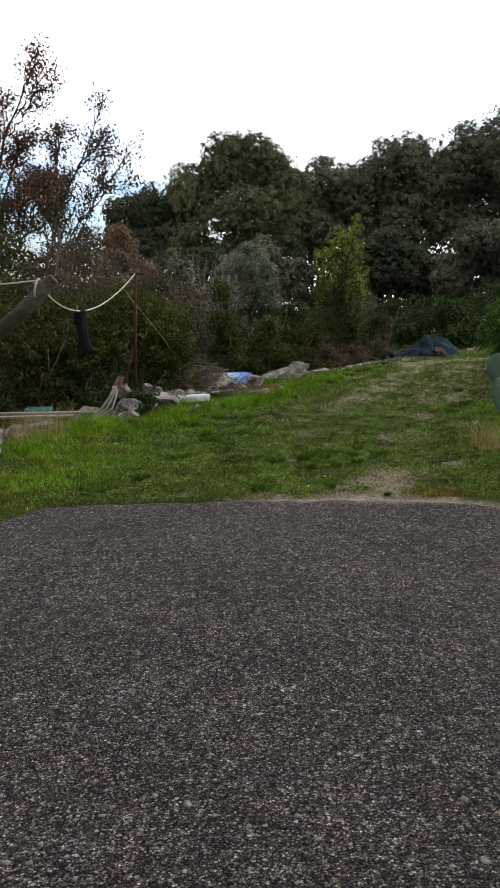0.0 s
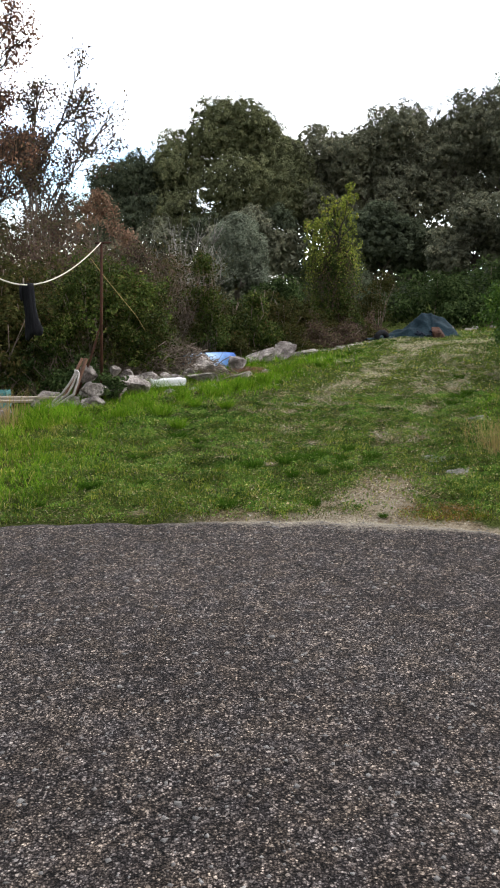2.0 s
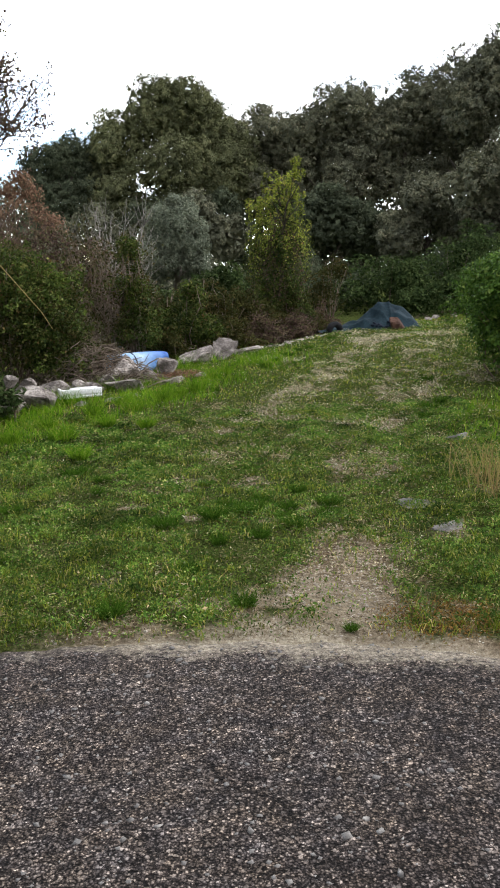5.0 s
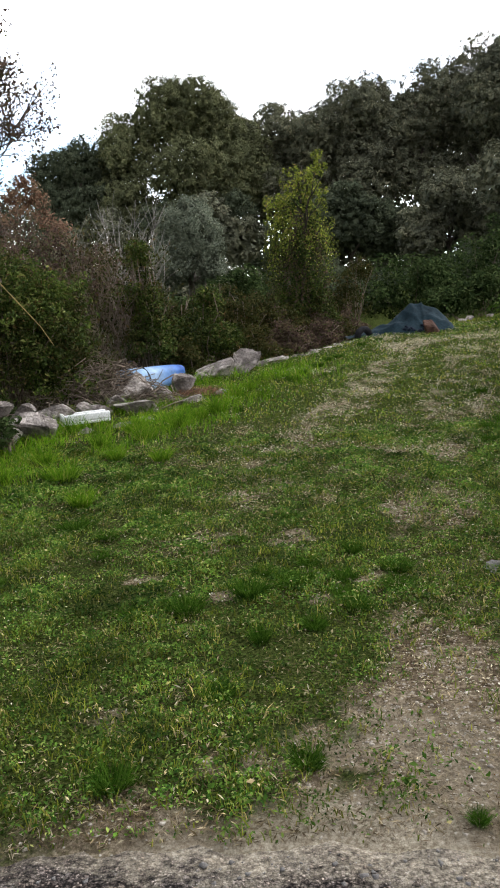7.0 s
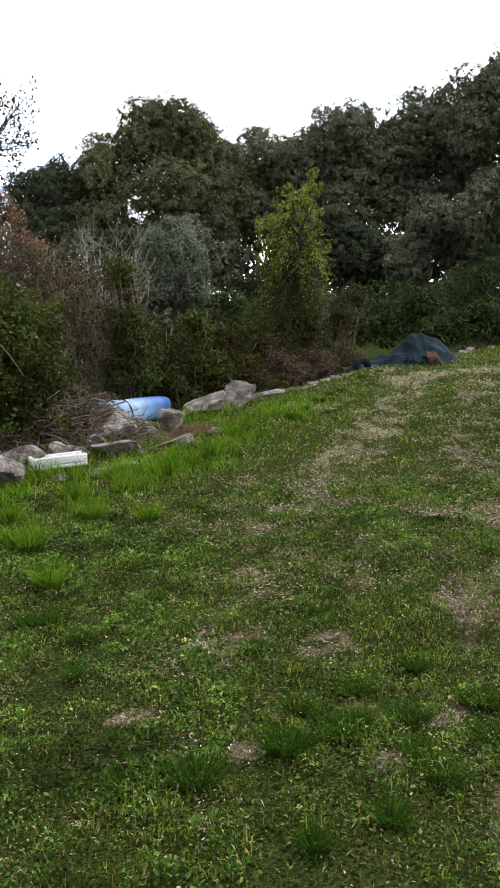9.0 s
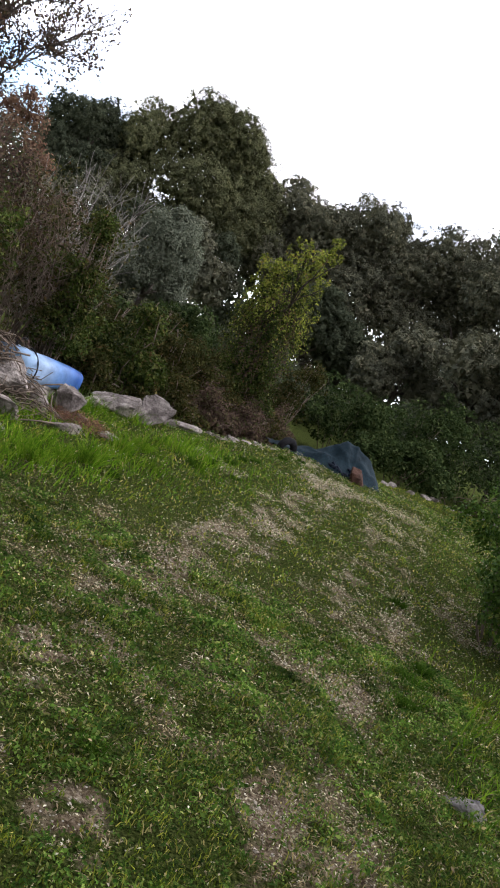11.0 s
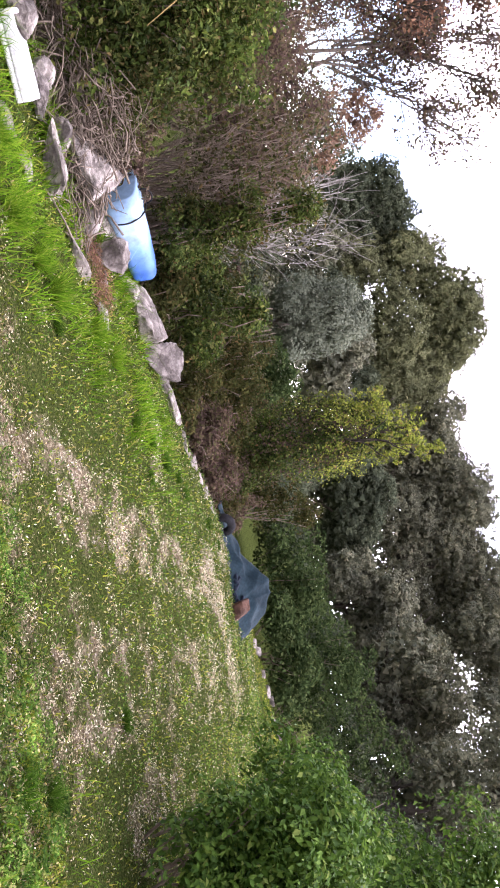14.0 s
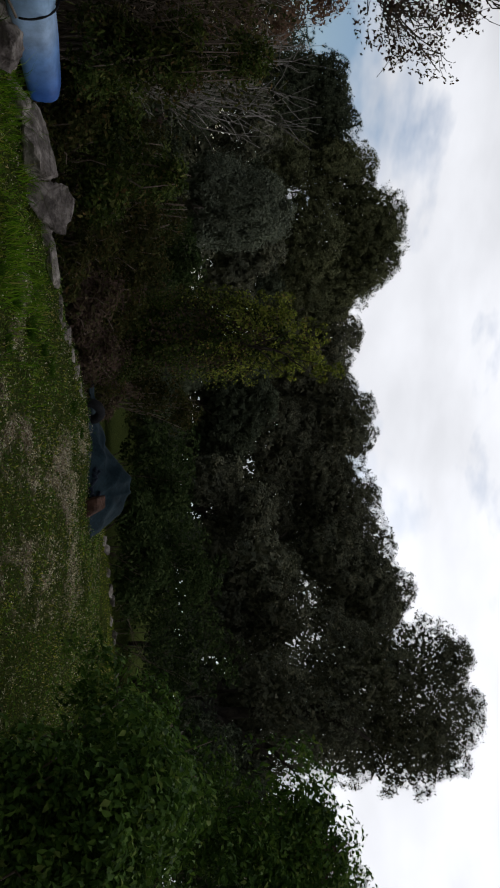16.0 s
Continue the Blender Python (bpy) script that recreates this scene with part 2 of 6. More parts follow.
def soil_material():
    """Thin turf over gravelly soil: the bare attribute tells dark thatch from trodden earth and grit."""
    m, nt, b = material("turf_and_gravel", 1.0, 0.0, 0.0)
    at = nt.nodes.new("ShaderNodeAttribute")
    at.attribute_name = "bare"
    sa = nt.nodes.new("ShaderNodeAttribute")
    sa.attribute_name = "sand"
    thatch = ramp(nt, noise_tex(nt, 70.0, 6.0, 0.75), [(0.36, (0.006, 0.008, 0.003)), (0.48, (0.030, 0.042, 0.010)), (0.60, (0.085, 0.100, 0.028)), (0.74, (0.20, 0.175, 0.080))])
    earth = ramp(nt, noise_tex(nt, 36.0, 9.0, 0.85), [(0.36, (0.022, 0.016, 0.010)), (0.46, (0.125, 0.097, 0.066)), (0.56, (0.29, 0.243, 0.18)), (0.68, (0.60, 0.54, 0.43))])
    tone = ramp(nt, noise_tex(nt, 5.0, 6.0, 0.7), [(0.32, (0.50, 0.44, 0.38)), (0.5, (0.9, 0.86, 0.80)), (0.68, (1.22, 1.19, 1.14))])
    earth = mix(nt, 1.0, earth, tone, "MULTIPLY")
    v = voronoi(nt, 95.0)
    grit = ramp(nt, one_channel(nt, v.outputs["Color"]), [(0.90, (0, 0, 0)), (0.95, (1, 1, 1))])
    core = ramp(nt, v.outputs["Distance"], [(0.25, (1, 1, 1)), (0.5, (0, 0, 0))])
    earth = mix(nt, mix(nt, 1.0, grit, core, "MULTIPLY"), earth, (0.60, 0.56, 0.49))
    rag = noise_tex(nt, 30.0, 7.0, 0.8)
    mth = nt.nodes.new("ShaderNodeMath")
    mth.operation = "ADD"
    nt.links.new(at.outputs["Fac"], mth.inputs[0])
    nt.links.new(rag, mth.inputs[1])
    edge = ramp(nt, mth.outputs[0], [(0.74, (0, 0, 0)), (1.16, (1, 1, 1))])
    col = mix(nt, edge, thatch, earth)
    sandc = ramp(nt, noise_tex(nt, 60.0, 7.0, 0.8), [(0.34, (0.11, 0.085, 0.06)), (0.47, (0.31, 0.26, 0.185)), (0.62, (0.54, 0.48, 0.37))])
    col = mix(nt, sa.outputs["Fac"], col, sandc)
    nt.links.new(col, b.inputs["Base Color"])
    bump(nt, b, noise_tex(nt, 55.0, 6.0, 0.75), 1.0, 0.03)
    return m


def stone_material(name, base, pale, moss):
    m, nt, b = material(name, 0.97, 0.0, 0.1)
    col = ramp(nt, noise_tex(nt, 7.0, 8.0, 0.65), [(0.30, tuple(c * 0.32 for c in base)), (0.45, tuple(c * 0.85 for c in base)), (0.58, pale), (0.72, tuple(min(0.82, c * 1.2) for c in pale))])
    lich = ramp(nt, noise_tex(nt, 11.0, 6.0, 0.6), [(0.55, (0, 0, 0)), (0.66, (1, 1, 1))])
    col = mix(nt, lich, col, moss)
    oi = nt.nodes.new("ShaderNodeObjectInfo")
    col = mix(nt, 1.0, col, ramp(nt, oi.outputs["Random"], [(0.0, (0.75, 0.72, 0.70)), (1.0, (1.2, 1.17, 1.12))]), "MULTIPLY")
    nt.links.new(col, b.inputs["Base Color"])
    crack = voronoi(nt, 2.6, "DISTANCE_TO_EDGE")
    seam = ramp(nt, crack.outputs["Distance"], [(0.0, (0.35, 0.33, 0.31)), (0.03, (1, 1, 1))])
    nt.links.new(mix(nt, 0.6, col, mix(nt, 1.0, col, seam, "MULTIPLY")), b.inputs["Base Color"])
    bump(nt, b, noise_tex(nt, 26.0, 8.0, 0.75), 1.0, 0.05)
    return m


def cactus_material():
    m, nt, b = material("cactus_skin", 0.45, 0.0, 0.4)
    col = ramp(nt, noise_tex(nt, 6.0, 5.0), [(0.3, (0.050, 0.098, 0.056)), (0.7, (0.098, 0.160, 0.094))])
    v = voronoi(nt, 20.0, randomness=0.5)
    spots = ramp(nt, v.outputs["Distance"], [(0.06, (0.32, 0.30, 0.18)), (0.12, (1, 1, 1))])
    nt.links.new(mix(nt, 1.0, col, spots, "MULTIPLY"), b.inputs["Base Color"])
    bump(nt, b, v.outputs["Distance"], 0.4, 0.006)
    return m


def drum_plastic():
    """Sun-bleached blue plastic: milky towards one end, deeper blue towards the other, with dirt."""
    m, nt, b = material("faded_blue_plastic", 0.55, 0.0, 0.2)
    tc = nt.nodes.new("ShaderNodeTexCoord")
    sp = nt.nodes.new("ShaderNodeSeparateXYZ")
    nt.links.new(tc.outputs["Object"], sp.inputs[0])
    mr = nt.nodes.new("ShaderNodeMapRange")
    mr.inputs[1].default_value, mr.inputs[2].default_value = -0.42, 0.45
    nt.links.new(sp.outputs["X"], mr.inputs[0])
    col = ramp(nt, mr.outputs[0], [(0.0, (0.30, 0.46, 0.66)), (0.35, (0.36, 0.50, 0.70)), (0.6, (0.17, 0.33, 0.64)), (1.0, (0.035, 0.12, 0.40))])
    dirt = ramp(nt, noise_tex(nt, 5.0, 6.0, 0.65), [(0.35, (0.62, 0.62, 0.62)), (0.6, (1.05, 1.05, 1.05))])
    nt.links.new(mix(nt, 1.0, col, dirt, "MULTIPLY"), b.inputs["Base Color"])
    bump(nt, b, noise_tex(nt, 9.0, 5.0), 0.15, 0.01)
    return m


M_ASPHALT = asphalt_material()
M_SOIL = soil_material()
M_TURF = foliage("turf_blades", [(0.0, (0.0572, 0.105, 0.0123)), (0.45, (0.161, 0.215, 0.0247)), (0.82, (0.312, 0.335, 0.057)), (0.94, (0.458, 0.37, 0.142)), (1.0, (0.686, 0.54, 0.323))], 0.35, 0.9, 0.0, 0.72, 2.2)
M_LONG = foliage("long_grass", [(0.0, (0.0429, 0.121, 0.00655)), (0.5, (0.124, 0.257, 0.0153)), (0.95, (0.238, 0.357, 0.0349)), (1.0, (0.429, 0.357, 0.131))], 0.42, 0.9, 0.0, 0.45, 1.8)
M_TUFT = foliage("tuft_blades", [(0.0, (0.0172, 0.0478, 0.00592)), (0.6, (0.0458, 0.108, 0.0106)), (1.0, (0.109, 0.192, 0.026))], 0.3, 0.9, 0.0, 0.25, 2.0)
M_CLOVER = foliage("clover_leaves", [(0.0, (0.0258, 0.0705, 0.0141)), (0.5, (0.0857, 0.174, 0.0298)), (0.86, (0.177, 0.282, 0.062)), (0.97, (0.365, 0.376, 0.157)), (1.0, (0.643, 0.489, 0.348))], 0.3, 0.8, 0.04, 0.76, 2.4)
M_STRAW = foliage("dry_straw", [(0.0, (0.216, 0.148, 0.0608)), (0.6, (0.365, 0.271, 0.122)), (1.0, (0.189, 0.197, 0.0497))], 0.3, 0.85, 0.06, 0.2, 2.0)
M_OAK = foliage("holm_oak_leaves", [(0.0, (0.12, 0.124, 0.09)), (0.5, (0.178, 0.182, 0.134)), (0.9, (0.235, 0.237, 0.176)), (1.0, (0.324, 0.303, 0.231))], 0.08, 0.9, 0.03, 0.45, 0.35)
M_OAK_OLIVE = foliage("olive_oak_leaves", [(0.0, (0.114, 0.123, 0.0681)), (0.5, (0.174, 0.187, 0.103)), (1.0, (0.255, 0.26, 0.153))], 0.08, 0.9, 0.03, 0.45, 0.35)
M_OAK_BLUE = foliage("blue_green_leaves", [(0.0, (0.0619, 0.0759, 0.0508)), (0.5, (0.0966, 0.115, 0.0762)), (1.0, (0.154, 0.175, 0.12))], 0.24, 0.9, 0.03, 0.35, 0.6)
M_OLIVE = foliage("olive_tree_leaves", [(0.0, (0.108, 0.127, 0.0907)), (0.5, (0.162, 0.183, 0.134)), (1.0, (0.245, 0.268, 0.202))], 0.15, 0.9, 0.05, 0.2, 1.6)
M_YELLOW = foliage("yellow_green_leaves", [(0.0, (0.100, 0.130, 0.028)), (0.45, (0.220, 0.265, 0.052)), (0.85, (0.42, 0.46, 0.10)), (1.0, (0.30, 0.20, 0.09))], 0.45, 0.8, 0.05, 0.45, 2.2)
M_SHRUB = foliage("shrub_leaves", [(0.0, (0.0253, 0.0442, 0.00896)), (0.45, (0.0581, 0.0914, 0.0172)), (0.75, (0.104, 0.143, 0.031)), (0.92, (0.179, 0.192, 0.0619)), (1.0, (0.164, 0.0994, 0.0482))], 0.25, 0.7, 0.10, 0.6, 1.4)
M_SHRUB_OLIVE = foliage("olive_brown_leaves", [(0.0, (0.0262, 0.0328, 0.00952)), (0.5, (0.0578, 0.0643, 0.0183)), (0.85, (0.0952, 0.0856, 0.0306)), (1.0, (0.131, 0.0816, 0.0374))], 0.25, 0.85, 0.06, 0.4, 1.2)
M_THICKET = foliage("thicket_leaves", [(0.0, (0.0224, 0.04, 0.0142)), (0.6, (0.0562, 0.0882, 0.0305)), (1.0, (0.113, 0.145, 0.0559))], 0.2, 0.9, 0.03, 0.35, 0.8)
M_RUST = foliage("autumn_leaves", [(0.0, (0.0975, 0.055, 0.0412)), (0.5, (0.201, 0.11, 0.0778)), (1.0, (0.357, 0.209, 0.137))], 0.35, 0.8, 0.04, 0.3, 1.2)
M_RED_LEAF = foliage("rust_red_leaves", [(0.0, (0.144, 0.0845, 0.0632)), (0.5, (0.268, 0.163, 0.116)), (1.0, (0.391, 0.271, 0.19))], 0.4, 0.8, 0.04, 0.3, 1.2)
M_BRAMBLE = foliage("bramble_leaves", [(0.0, (0.0662, 0.0432, 0.0383)), (0.4, (0.129, 0.0836, 0.0727)), (0.75, (0.161, 0.122, 0.0803)), (1.0, (0.0697, 0.0802, 0.0275))], 0.3, 0.85, 0.05, 0.35, 1.2)
M_BUSH = foliage("glossy_bush_leaves", [(0.0, (0.0289, 0.0665, 0.0106)), (0.5, (0.0683, 0.139, 0.0201)), (0.9, (0.129, 0.218, 0.0359)), (1.0, (0.206, 0.261, 0.0634))], 0.25, 0.6, 0.12, 0.3, 1.5)
M_TWIG = speckled("dry_twigs", [(0.3, (0.113, 0.0816, 0.0605)), (0.7, (0.245, 0.192, 0.153))], 8.0)
M_BRUSH = speckled("dead_brushwood", [(0.3, (0.0884, 0.066, 0.0499)), (0.7, (0.218, 0.175, 0.134))], 8.0)
M_TWIG_GREY = speckled("grey_twigs", [(0.3, (0.19, 0.175, 0.155)), (0.7, (0.38, 0.355, 0.32))], 8.0, spec=0.1)
M_BARK = speckled("dark_bark", [(0.3, (0.035, 0.028, 0.022)), (0.7, (0.10, 0.082, 0.066))], 4.0, strength=1.0, distance=0.03)
M_BARK_PALE = speckled("pale_bark", [(0.3, (0.09, 0.075, 0.062)), (0.7, (0.21, 0.18, 0.155))], 5.0, strength=0.8, distance=0.02)
M_LOG = speckled("weathered_log", [(0.3, (0.13, 0.105, 0.08)), (0.55, (0.26, 0.215, 0.165)), (0.75, (0.40, 0.35, 0.28))], 5.0, stretch=(1, 1, 0.25), strength=0.9, distance=0.02)
M_PLANK = speckled("grey_plank", [(0.3, (0.19, 0.15, 0.115)), (0.7, (0.38, 0.32, 0.26))], 6.0, stretch=(0.2, 1, 1))
M_RED_PLANK = speckled("red_brown_plank", [(0.3, (0.10, 0.055, 0.038)), (0.7, (0.19, 0.105, 0.07))], 6.0)
M_BROWN = speckled("brown_timber", [(0.3, (0.03, 0.016, 0.011)), (0.7, (0.10, 0.05, 0.033))], 6.0)
M_ROCK = stone_material("limestone", (0.25, 0.222, 0.207), (0.47, 0.43, 0.40), (0.17, 0.16, 0.135))
M_SLAB = stone_material("grey_slab_stone", (0.24, 0.235, 0.23), (0.38, 0.37, 0.36), (0.14, 0.15, 0.10))
M_PEBBLE = speckled("gravel_stones", [(0.3, (0.24, 0.20, 0.155)), (0.7, (0.55, 0.50, 0.42))], 20.0, spec=0.05)
M_CHIP = speckled("road_chippings", [(0.25, (0.085, 0.080, 0.077)), (0.55, (0.16, 0.15, 0.14)), (0.75, (0.36, 0.34, 0.31))], 30.0, spec=0.08)
M_FOAM = speckled("white_foam", [(0.3, (0.62, 0.62, 0.61)), (0.7, (0.80, 0.80, 0.79))], 6.0, rough=0.7, strength=0.25, distance=0.004)
M_BLUE = drum_plastic()
M_TARP = speckled("blue_grey_tarpaulin", [(0.3, (0.0055, 0.0135, 0.0185)), (0.7, (0.0185, 0.036, 0.046))], 3.0, rough=0.8, strength=0.5, distance=0.02, spec=0.06)
M_DARK_TARP = speckled("dark_blue_tarpaulin", [(0.3, (0.008, 0.012, 0.022)), (0.7, (0.022, 0.030, 0.045))], 6.0, rough=0.8, strength=0.4, distance=0.01, spec=0.08)
M_BLACK = speckled("black_rubber", [(0.3, (0.012, 0.012, 0.013)), (0.7, (0.030, 0.030, 0.032))], 8.0, rough=0.9, spec=0.02)
M_CLOTH = speckled("black_cloth", [(0.3, (0.005, 0.005, 0.006)), (0.7, (0.022, 0.022, 0.025))], 12.0, rough=0.95, stretch=(6, 6, 0.6))
M_IRON = speckled("rusty_iron", [(0.3, (0.027, 0.0121, 0.0077)), (0.7, (0.084, 0.0358, 0.0209))], 14.0, rough=0.85)
M_ROPE = speckled("pale_rope", [(0.3, (0.34, 0.31, 0.24)), (0.7, (0.58, 0.54, 0.45))], 60.0)
M_PIPE = speckled("weathered_white_pipe", [(0.3, (0.20, 0.18, 0.16)), (0.7, (0.46, 0.43, 0.39))], 9.0, rough=0.6)
M_TEAL = speckled("teal_plastic", [(0.3, (0.05, 0.17, 0.17)), (0.7, (0.12, 0.30, 0.29))], 8.0, rough=0.55)
M_CACTUS = cactus_material()
M_PALE = foliage("bleached_litter", [(0.0, (0.24, 0.198, 0.128)), (0.5, (0.504, 0.444, 0.317)), (0.85, (0.744, 0.684, 0.525)), (1.0, (0.888, 0.84, 0.708))], 0.15, 0.95, 0.0, 0.3, 2.0)
M_DEAD = foliage("dead_stalks", [(0.0, (0.06, 0.042, 0.025)), (0.4, (0.17, 0.128, 0.080)), (0.8, (0.36, 0.29, 0.20)), (1.0, (0.62, 0.54, 0.42))], 0.15, 0.95, 0.0, 0.5, 2.0)
M_RUST_MOSS = foliage("red_moss", [(0.0, (0.081, 0.0441, 0.015)), (0.5, (0.209, 0.11, 0.036)), (0.8, (0.324, 0.179, 0.06)), (1.0, (0.162, 0.147, 0.035))], 0.3, 0.9, 0.0, 0.3, 4.0)
M_LITTER = foliage("fallen_leaves", [(0.0, (0.10, 0.065, 0.038)), (0.6, (0.26, 0.195, 0.125)), (1.0, (0.45, 0.39, 0.29))], 0.15, 0.9, 0.03, 0.1, 2.0)


# ---------------------------------------------------------------- builders
RNG = np.random.default_rng(7)


def raw_mesh(name, verts, faces, mat, smooth=False):
    """A mesh from arrays of places and of equal-sided faces."""
    verts, faces = np.asarray(verts, np.float32), np.asarray(faces, np.int32)
    me = bpy.data.meshes.new(name)
    n, k = faces.shape
    me.vertices.add(len(verts))
    me.vertices.foreach_set("co", verts.ravel())
    me.loops.add(n * k)
    me.loops.foreach_set("vertex_index", faces.ravel())
    me.polygons.add(n)
    me.polygons.foreach_set("loop_start", np.arange(n, dtype=np.int32) * k)
    me.polygons.foreach_set("loop_total", np.full(n, k, np.int32))
    if smooth:
        me.polygons.foreach_set("use_smooth", np.ones(n, bool))
    me.update(calc_edges=True)
    me.materials.append(mat)
    return me


def thing(name, place, label, category, group="", kind="", turn=0.0):
    ob = new(name)
    ob.empty_display_size = 0.1
    ob.matrix_basis = pose(*place, 0, 0, turn)
    return tagged(ob, label, category, group, kind)


def part(name, shape, mat, parent=None, label="", smooth=True):
    """One mesh object, from a bmesh, a mesh or (places, faces), under its parent."""
    if isinstance(shape, bmesh.types.BMesh):
        me = bpy.data.meshes.new(name)
        bmesh.ops.recalc_face_normals(shape, faces=shape.faces)
        shape.to_mesh(me)
        shape.free()
        me.materials.append(mat)
        if smooth:
            me.polygons.foreach_set("use_smooth", np.ones(len(me.polygons), bool))
    elif isinstance(shape, bpy.types.Mesh):
        me = shape
    else:
        me = raw_mesh(name, shape[0], shape[1], mat, smooth)
    ob = new(name, me)
    ob.parent = parent
    if label:
        ob["label"] = label
    return ob


def join(shapes):
    vs, fs, n = [], [], 0
    for v, f in shapes:
        vs.append(v)
        fs.append(np.asarray(f) + n)
        n += len(v)
    return np.concatenate(vs), np.concatenate(fs)


def tube(points, radii, sides=6, wobble=0.0, rng=RNG):
    """A tapered tube with closed ends along points; triangles."""
    p = np.asarray(points, float)
    r = np.broadcast_to(np.asarray(radii, float), (len(p),)).copy()
    d = np.gradient(p, axis=0)
    d /= np.linalg.norm(d, axis=1)[:, None] + 1e-9
    ref = np.where(np.abs(d[:, 2:3]) > 0.9, np.array([[1.0, 0, 0]]), np.array([[0, 0, 1.0]]))
    if np.any(np.abs(d[:, 2]) > 0.9):
        ref[:] = (1.0, 0.13, 0.0) if abs(d[:, 0]).mean() < 0.8 else (0, 1.0, 0)
    u = np.cross(d, ref)
    u /= np.linalg.norm(u, axis=1)[:, None] + 1e-9
    w = np.cross(d, u)
    a = np.arange(sides) * 2 * np.pi / sides
    ring = u[:, None, :] * np.cos(a)[None, :, None] + w[:, None, :] * np.sin(a)[None, :, None]
    rr = r[:, None] * (1 + wobble * rng.uniform(-1, 1, (len(p), sides)))
    v = (p[:, None, :] + ring * rr[:, :, None]).reshape(-1, 3)
    v = np.concatenate([v, p[:1], p[-1:]])
    f = []
    for i in range(len(p) - 1):
        for j in range(sides):
            k = (j + 1) % sides
            a0, a1, b0, b1 = i * sides + j, i * sides + k, (i + 1) * sides + j, (i + 1) * sides + k
            f += [(a0, a1, b1), (a0, b1, b0)]
    e0, e1, last = len(v) - 2, len(v) - 1, (len(p) - 1) * sides
    for j in range(sides):
        k = (j + 1) % sides
        f += [(e0, k, j), (e1, last + j, last + k)]
    return v, np.array(f)


def curve_points(a, b, sag=0.0, n=7, wander=0.0, rng=RNG):
    s = np.linspace(0, 1, n)[:, None]
    p = np.asarray(a, float) * (1 - s) + np.asarray(b, float) * s
    p[:, 2] -= (sag * 4 * s * (1 - s))[:, 0]
    if wander:
        q = rng.normal(0, wander, (n, 3))
        q[0] = q[-1] = 0
        p += q
    return p


def unit(v):
    return v / (np.linalg.norm(v, axis=-1, keepdims=True) + 1e-9)


def leaves(centres, normals, size, aspect=0.5, spread=0.6, fold=0.25, rng=RNG, point=None):
    """A pointed leaf of two folded triangles at each centre."""
    n = len(centres)
    nn = unit(normals + rng.normal(0, spread, (n, 3)))
    t = unit(np.cross(nn, rng.normal(0, 1, (n, 3))))
    if point is not None:
        t = unit(t + point)
        t = unit(t - nn * (t * nn).sum(1, keepdims=True))
    s = np.cross(nn, t)
    L = (size * rng.uniform(0.6, 1.35, n))[:, None]
    W = L * aspect * rng.uniform(0.8, 1.2, (n, 1))
    base, tip = centres - t * L * 0.5, centres + t * L * 0.5 - nn * L * 0.12
    l = centres - s * W * 0.5 + nn * W * fold
    r = centres + s * W * 0.5 + nn * W * fold
    v = np.stack([base, r, tip, l], 1).reshape(-1, 3)
    k = np.arange(n)[:, None] * 4
    return v, np.concatenate([k + np.array([[0, 1, 2]]), k + np.array([[0, 2, 3]])])


def leaflets(centres, normals, size, aspect=0.6, spread=0.6, rng=RNG):
    """Far leaves: one small three-cornered blade each."""
    n = len(centres)
    nn = unit(normals + rng.normal(0, spread, (n, 3)))
    t = unit(np.cross(nn, rng.normal(0, 1, (n, 3))))
    s = np.cross(nn, t)
    L = (size * rng.uniform(0.6, 1.35, n))[:, None]
    W = L * aspect
    v = np.stack([centres - t * L * 0.5 - s * W * 0.5, centres - t * L * 0.5 + s * W * 0.5, centres + t * L * 0.6], 1).reshape(-1, 3)
    return v, np.arange(n * 3).reshape(-1, 3)


def ball(n, rng=RNG):
    return unit(rng.normal(0, 1, (n, 3)))


def clump_crown(lobes, count, size, aspect=0.5, clump=0.35, fill=0.35, spread=0.6, flat=0.75, ragged=0.12, rng=RNG, point=None, per=30):
    """Leaves in small clumps over and inside lobes (x, y, z, rx, rz): uneven outline, gaps between clumps."""
    lobes = np.asarray(lobes, float)
    area = lobes[:, 3] * lobes[:, 4]
    nc = max(8, count // per)
    which = rng.choice(len(lobes), nc, p=area / area.sum())
    d = ball(nc, rng)
    d[:, 2] = np.where(d[:, 2] < -0.45, -d[:, 2], d[:, 2])
    rad = np.where(rng.random(nc) < fill, rng.uniform(0.35, 0.9, nc), rng.uniform(0.9, 1.0 + ragged, nc))
    c = lobes[which, :3] + d * rad[:, None] * np.stack([lobes[which, 3], lobes[which, 3], lobes[which, 4]], 1)
    cr = clump * rng.uniform(0.5, 1.25, nc)
    k = np.repeat(np.arange(nc), per)
    e = ball(len(k), rng)
    e = unit(e + d[k] * 0.6)
    pos = c[k] + e * (cr[k] * rng.uniform(0.45, 1.0, len(k)) ** 0.6)[:, None] * np.array([1, 1, flat])
    nrm = unit(e * 0.7 + d[k] * 0.5 + np.array([0, 0, 0.35]))
    return leaves(pos, nrm, size, aspect, spread, rng=rng, point=point)


def uneven(lobes, rng, k=7):
    """Each lobe broken into smaller heads of different size, with hollows between them."""
    out = []
    for lx, ly, lz, rx, rz in lobes:
        out.append((lx, ly, lz, rx * 0.66, rz * 0.66))
        for d in ball(k, rng):
            s = rng.uniform(0.26, 0.48)
            f = rng.uniform(0.78, 1.3) - s
            out.append((lx + d[0] * rx * f, ly + d[1] * rx * f, lz + abs(d[2]) * rz * f - 0.25 * rz * (d[2] < 0), rx * s, 0.5 * (rx + rz) * s))
    return out


